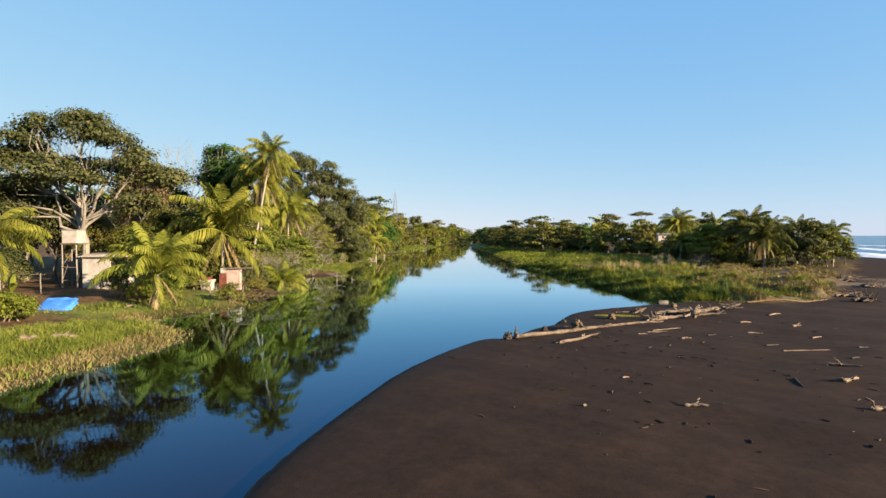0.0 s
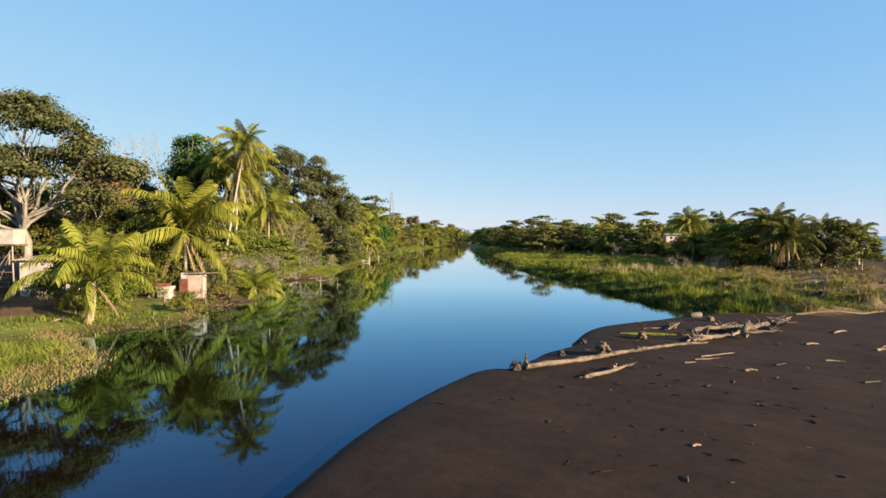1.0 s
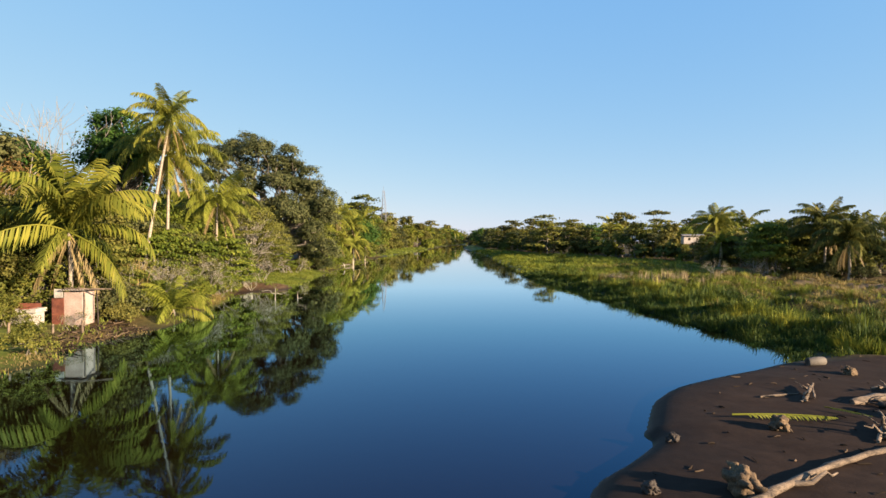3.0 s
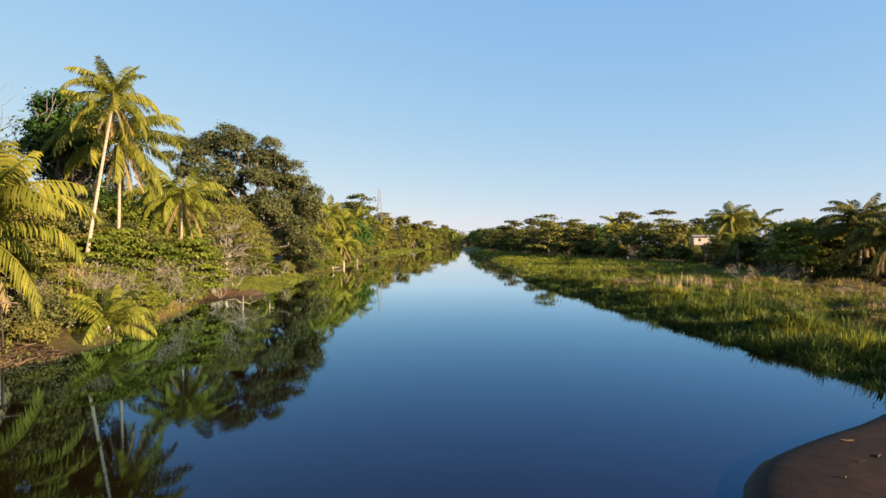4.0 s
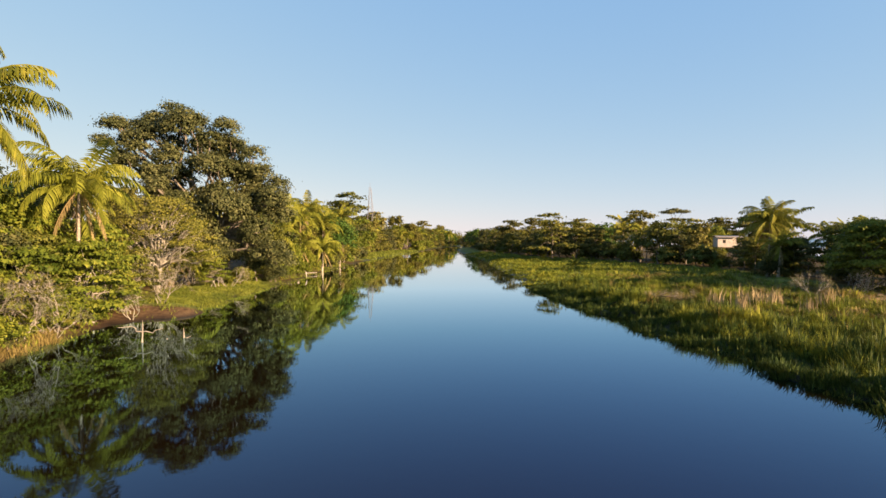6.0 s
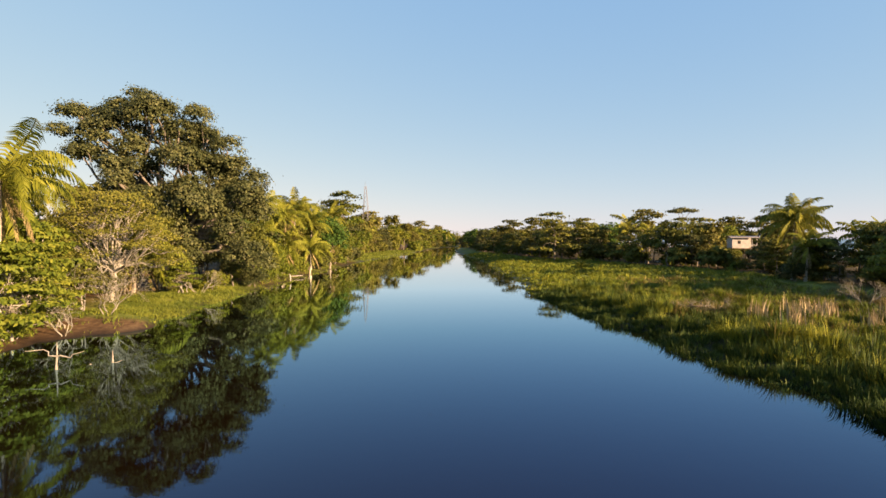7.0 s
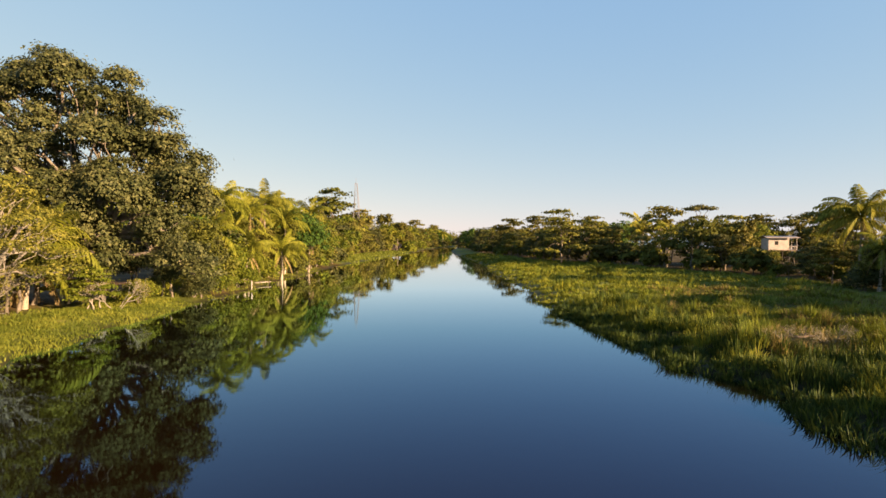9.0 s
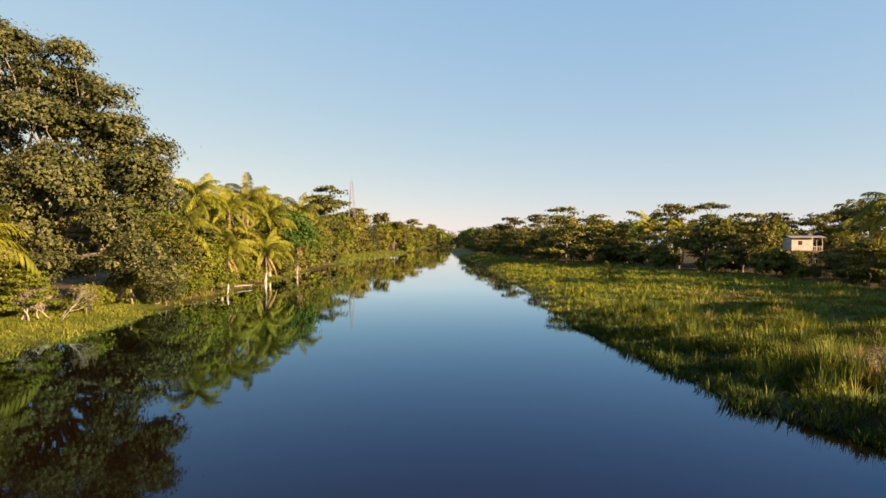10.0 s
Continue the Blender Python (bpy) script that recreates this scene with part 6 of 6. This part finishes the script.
# fresh-leaved banana plant at the yard's edge
ob = thing("banana_plant", "small banana plant with yellow-green leaves", "banana plant", "", place(-27.8, 36.3))
pole("stem", (0, 0, -0.2), (0.1, 0, 1.9), 0.09, M_YFROND, ob)
for i, (a, e) in enumerate([(10, 80), (120, 60), (230, 55), (320, 35)]):
    n = 8
    s_ = np.linspace(0, 1, n)
    mid = np.stack([s_ * 1.1, np.zeros(n), 0.9 * np.sin(s_ * 1.9)], -1)
    wd = 0.22 * np.sin(np.pi * np.clip(s_ * 0.95 + 0.04, 0, 1))[:, None]
    verts = np.concatenate([mid - [0, 1, 0] * wd - [0, 0, 0.06], mid, mid + [0, 1, 0] * wd - [0, 0, 0.06]])
    k = np.arange(n - 1)
    lf = part("leaf", Geo().add(verts, np.concatenate([np.stack([k, k + 1, n + k + 1, n + k], -1), np.stack([n + k, n + k + 1, 2 * n + k + 1, 2 * n + k], -1)])).mesh("banana_leaf", M_YFROND, True), ob)
    lf.matrix_local = Matrix.Translation((0.1, 0, 1.85)) @ Matrix.Rotation(radians(a), 4, "Z") @ Matrix.Rotation(-radians(e - 45), 4, "Y")

# dead branches standing in the shallows
for label, x, y, stubs, seed in [("dead pale branch rising from the water", -12.8, 79.3, [(0.45, 1.5, 200, 8, 0.04), (0.4, 1.3, 170, 2, 0.035), (0.5, 0.5, 10, 20, 0.03)], 64), ("dead forked branch in the shallows", -14.6, 77.8, [(0.5, 1.4, 190, 12, 0.04), (0.5, 1.2, 10, 10, 0.04)], 65)]:
    driftwood(label, [(x, y, 1.4), (x + 0.05, y, 2.4), (x + 0.02, y + 0.05, 3.0)], 0.05, 0.02, M_TWIG, 0, stubs, seed, "dead_branch", "branches in the water")

# plank landing with a bent white branch
ob = thing("landing", "small grey plank landing at the waterline", "landing", "", pose(-18.3, 139.6, 0.3, 0, 0, 62))
for i in range(5):
    boxpart("plank", (-1.6, -0.6 + i * 0.25, 0.0), (1.6, -0.38 + i * 0.25, 0.06), M_GREYSHEET, ob)
for sx in (-1.3, 1.3):
    pole("pile", (sx, -0.5, -1.5), (sx, -0.5, 0.3), 0.07, M_DARKWOOD, ob)
driftwood("bent white branch dipping into the river", [(-17.6, 133.5, 0.9), (-16.9, 131.8, 1.0), (-16.4, 130.2, 0.35)], 0.09, 0.05, M_PALEPLANK, 0, [(0.35, 1.3, -60, -20, 0.05)], 66, "dead_branch", "branches in the water")

# ------------------------------------------------------------------ stilt house in the treeline, and the mast
ob = thing("stilt_house", "small pale wooden house raised on stilts", "house", "", place(60.0, 153.0, 2.7, -10, 0.72))
front = boxpart("wall", (-2.9, -2.0, 2.6), (0.9, -1.88, 5.2), M_PALEPLANK, ob, "sunlit pale plank wall")
boxpart("wall", (-2.9, -1.88, 2.6), (-2.78, 2.0, 5.2), M_PALEPLANK, ob)
boxpart("wall", (-2.78, 1.88, 2.6), (2.9, 2.0, 5.2), M_PALEPLANK, ob)
# porch shade painted on as a near-black wall
boxpart("wall", (0.78, -1.88, 2.6), (0.9, 1.88, 5.2), M_SHADEIN, ob, "porch wall coloured dark as its shade")
boxpart("floor", (-3.0, -2.1, 2.4), (3.0, 2.1, 2.6), M_DRIFT, ob)
# closed slab, its dark colour stands for the shaded room behind
boxpart("window", (-1.6, -2.03, 3.7), (-0.9, -1.99, 4.5), M_SHADEIN, front, "dark slab painted as the shade in a window")
corrugated("roof", -3.4, 3.4, -2.6, 0.05, 5.2, 5.7, M_GREYSHEET, ob, 16)
corrugated("roof", -3.4, 3.4, 2.6, 0.05, 5.2, 5.7, M_GREYSHEET, ob, 16)
for x in (-2.7, 0.0, 2.8):
    for y in (-1.9, 1.9):
        pole("stilt", (x, y, -3.4), (x, y, 2.4), 0.11, M_DARKWOOD, ob)
for x in (1.8, 2.85):
    pole("porch_post", (x, -1.95, 2.6), (x, -1.95, 5.2), 0.06, M_PALEPLANK, ob)
railing = boxpart("railing", (0.9, -2.0, 3.35), (2.9, -1.94, 3.45), M_PALEPLANK, ob)
for x in np.linspace(1.1, 2.7, 6):
    boxpart("baluster", (x - 0.03, -1.98, 2.6), (x + 0.03, -1.94, 3.35), M_PALEPLANK, railing)

ob = thing("lattice_mast", "slender pale steel lattice mast above trees", "mast", "", place(-24.2, 286.5))
H, W0, W1 = 26.6, 1.6, 0.35
for sx in (-1, 1):
    for sy in (-1, 1):
        pole("leg", (sx * W0, sy * W0, -0.3), (sx * W1, sy * W1, H), 0.10, M_STEEL, ob)
for k in range(14):
    z0, z1 = H * k / 14, H * (k + 1) / 14
    w0, w1 = W0 + (W1 - W0) * k / 14, W0 + (W1 - W0) * (k + 1) / 14
    for (ax, ay), (bx, by) in (((-1, -1), (1, -1)), ((1, -1), (1, 1)), ((1, 1), (-1, 1)), ((-1, 1), (-1, -1))):
        pole("strut", (ax * w0, ay * w0, z0), (bx * w1, by * w1, z1), 0.055, M_STEEL, ob)
pole("antenna", (0, 0, H - 0.2), (0, 0, H + 2.0), 0.06, M_STEEL, ob)


# dry canes in the marsh
def canes():
    rng = np.random.default_rng(90)
    n = 430
    c = rng.integers(0, 11, n)
    cx, cy = rng.uniform(24.5, 33, 11), rng.uniform(84, 91, 11)
    x, y = cx[c] + rng.normal(size=n) * 0.3, cy[c] + rng.normal(size=n) * 0.3
    geo = Geo()
    blades(geo, x, y, ground_z(x, y), 0.9 + 0.8 * rng.random(n), 0.05 + 0.04 * rng.random(n), rng, 0.18)
    return geo.mesh("dry_canes", M_CANE)


stuff("dry_canes", canes(), "pale dry cane stalks in the marsh", "canes")


# tall withered reeds round the foot of the leaning palm
def reeds():
    rng = np.random.default_rng(91)
    n = 320
    x, y = -23.9 + 0.8 * rng.normal(size=n), 68.6 + 0.8 * rng.normal(size=n)
    geo = Geo()
    blades(geo, x, y, ground_z(x, y), 2.2 + 2.0 * rng.random(n), 0.06 + 0.05 * rng.random(n), rng, 0.25)
    return geo.mesh("withered_reeds", M_DRYGRASS)


stuff("withered_reeds", reeds(), "tall withered straw-coloured reeds under a palm", "reeds")


# litter on the sand: twigs and clods too small to count
def sand_litter():
    rng = np.random.default_rng(95)
    geo = Geo()
    n = 0
    while n < 280:
        x, y = rng.uniform(-4, 30), rng.uniform(9, 50)
        if x < right_edge(y) + 1.5 or (x - 12) ** 2 * 0.02 + rng.random() * 3 > 3.2 or rng.random() > 0.25 + y / 60:
            continue
        a, ln = rng.random() * 6.3, 0.06 + 0.35 * rng.random() ** 2
        p = on_ground(x, y, 0.015)
        q = p + np.array([math.cos(a) * ln, math.sin(a) * ln, 0.02])
        tube(geo, np.array([p, (p + q) / 2 + rng.normal(size=3) * 0.015, q]), np.array([0.016, 0.02, 0.008]) * (0.6 + rng.random()), 4)
        n += 1
    return geo.mesh("sand_litter", M_LITTER)


stuff("sand_litter", sand_litter(), "scattered small twigs on dark sand", "litter")


# broken sticks and dead leaves washed up below the shed
def bank_litter():
    rng = np.random.default_rng(96)
    geo = Geo()
    for _ in range(260):
        y = rng.uniform(52.5, 60)
        x = float(left_edge(y)) - 0.2 - 2.6 * rng.random() ** 1.4
        a, ln = rng.random() * 6.3, 0.25 + 0.9 * rng.random() ** 2
        p = on_ground(x, y, 0.04)
        q = p + np.array([math.cos(a) * ln, math.sin(a) * ln, 0.05 + 0.25 * rng.random()])
        tube(geo, np.array([p, (p + q) / 2 + rng.normal(size=3) * 0.05, q]), np.array([0.035, 0.03, 0.012]) * (0.5 + rng.random()), 4)
    return geo.mesh("bank_litter", M_LITTER)


stuff("bank_litter", bank_litter(), "broken sticks washed up on the bank", "litter")
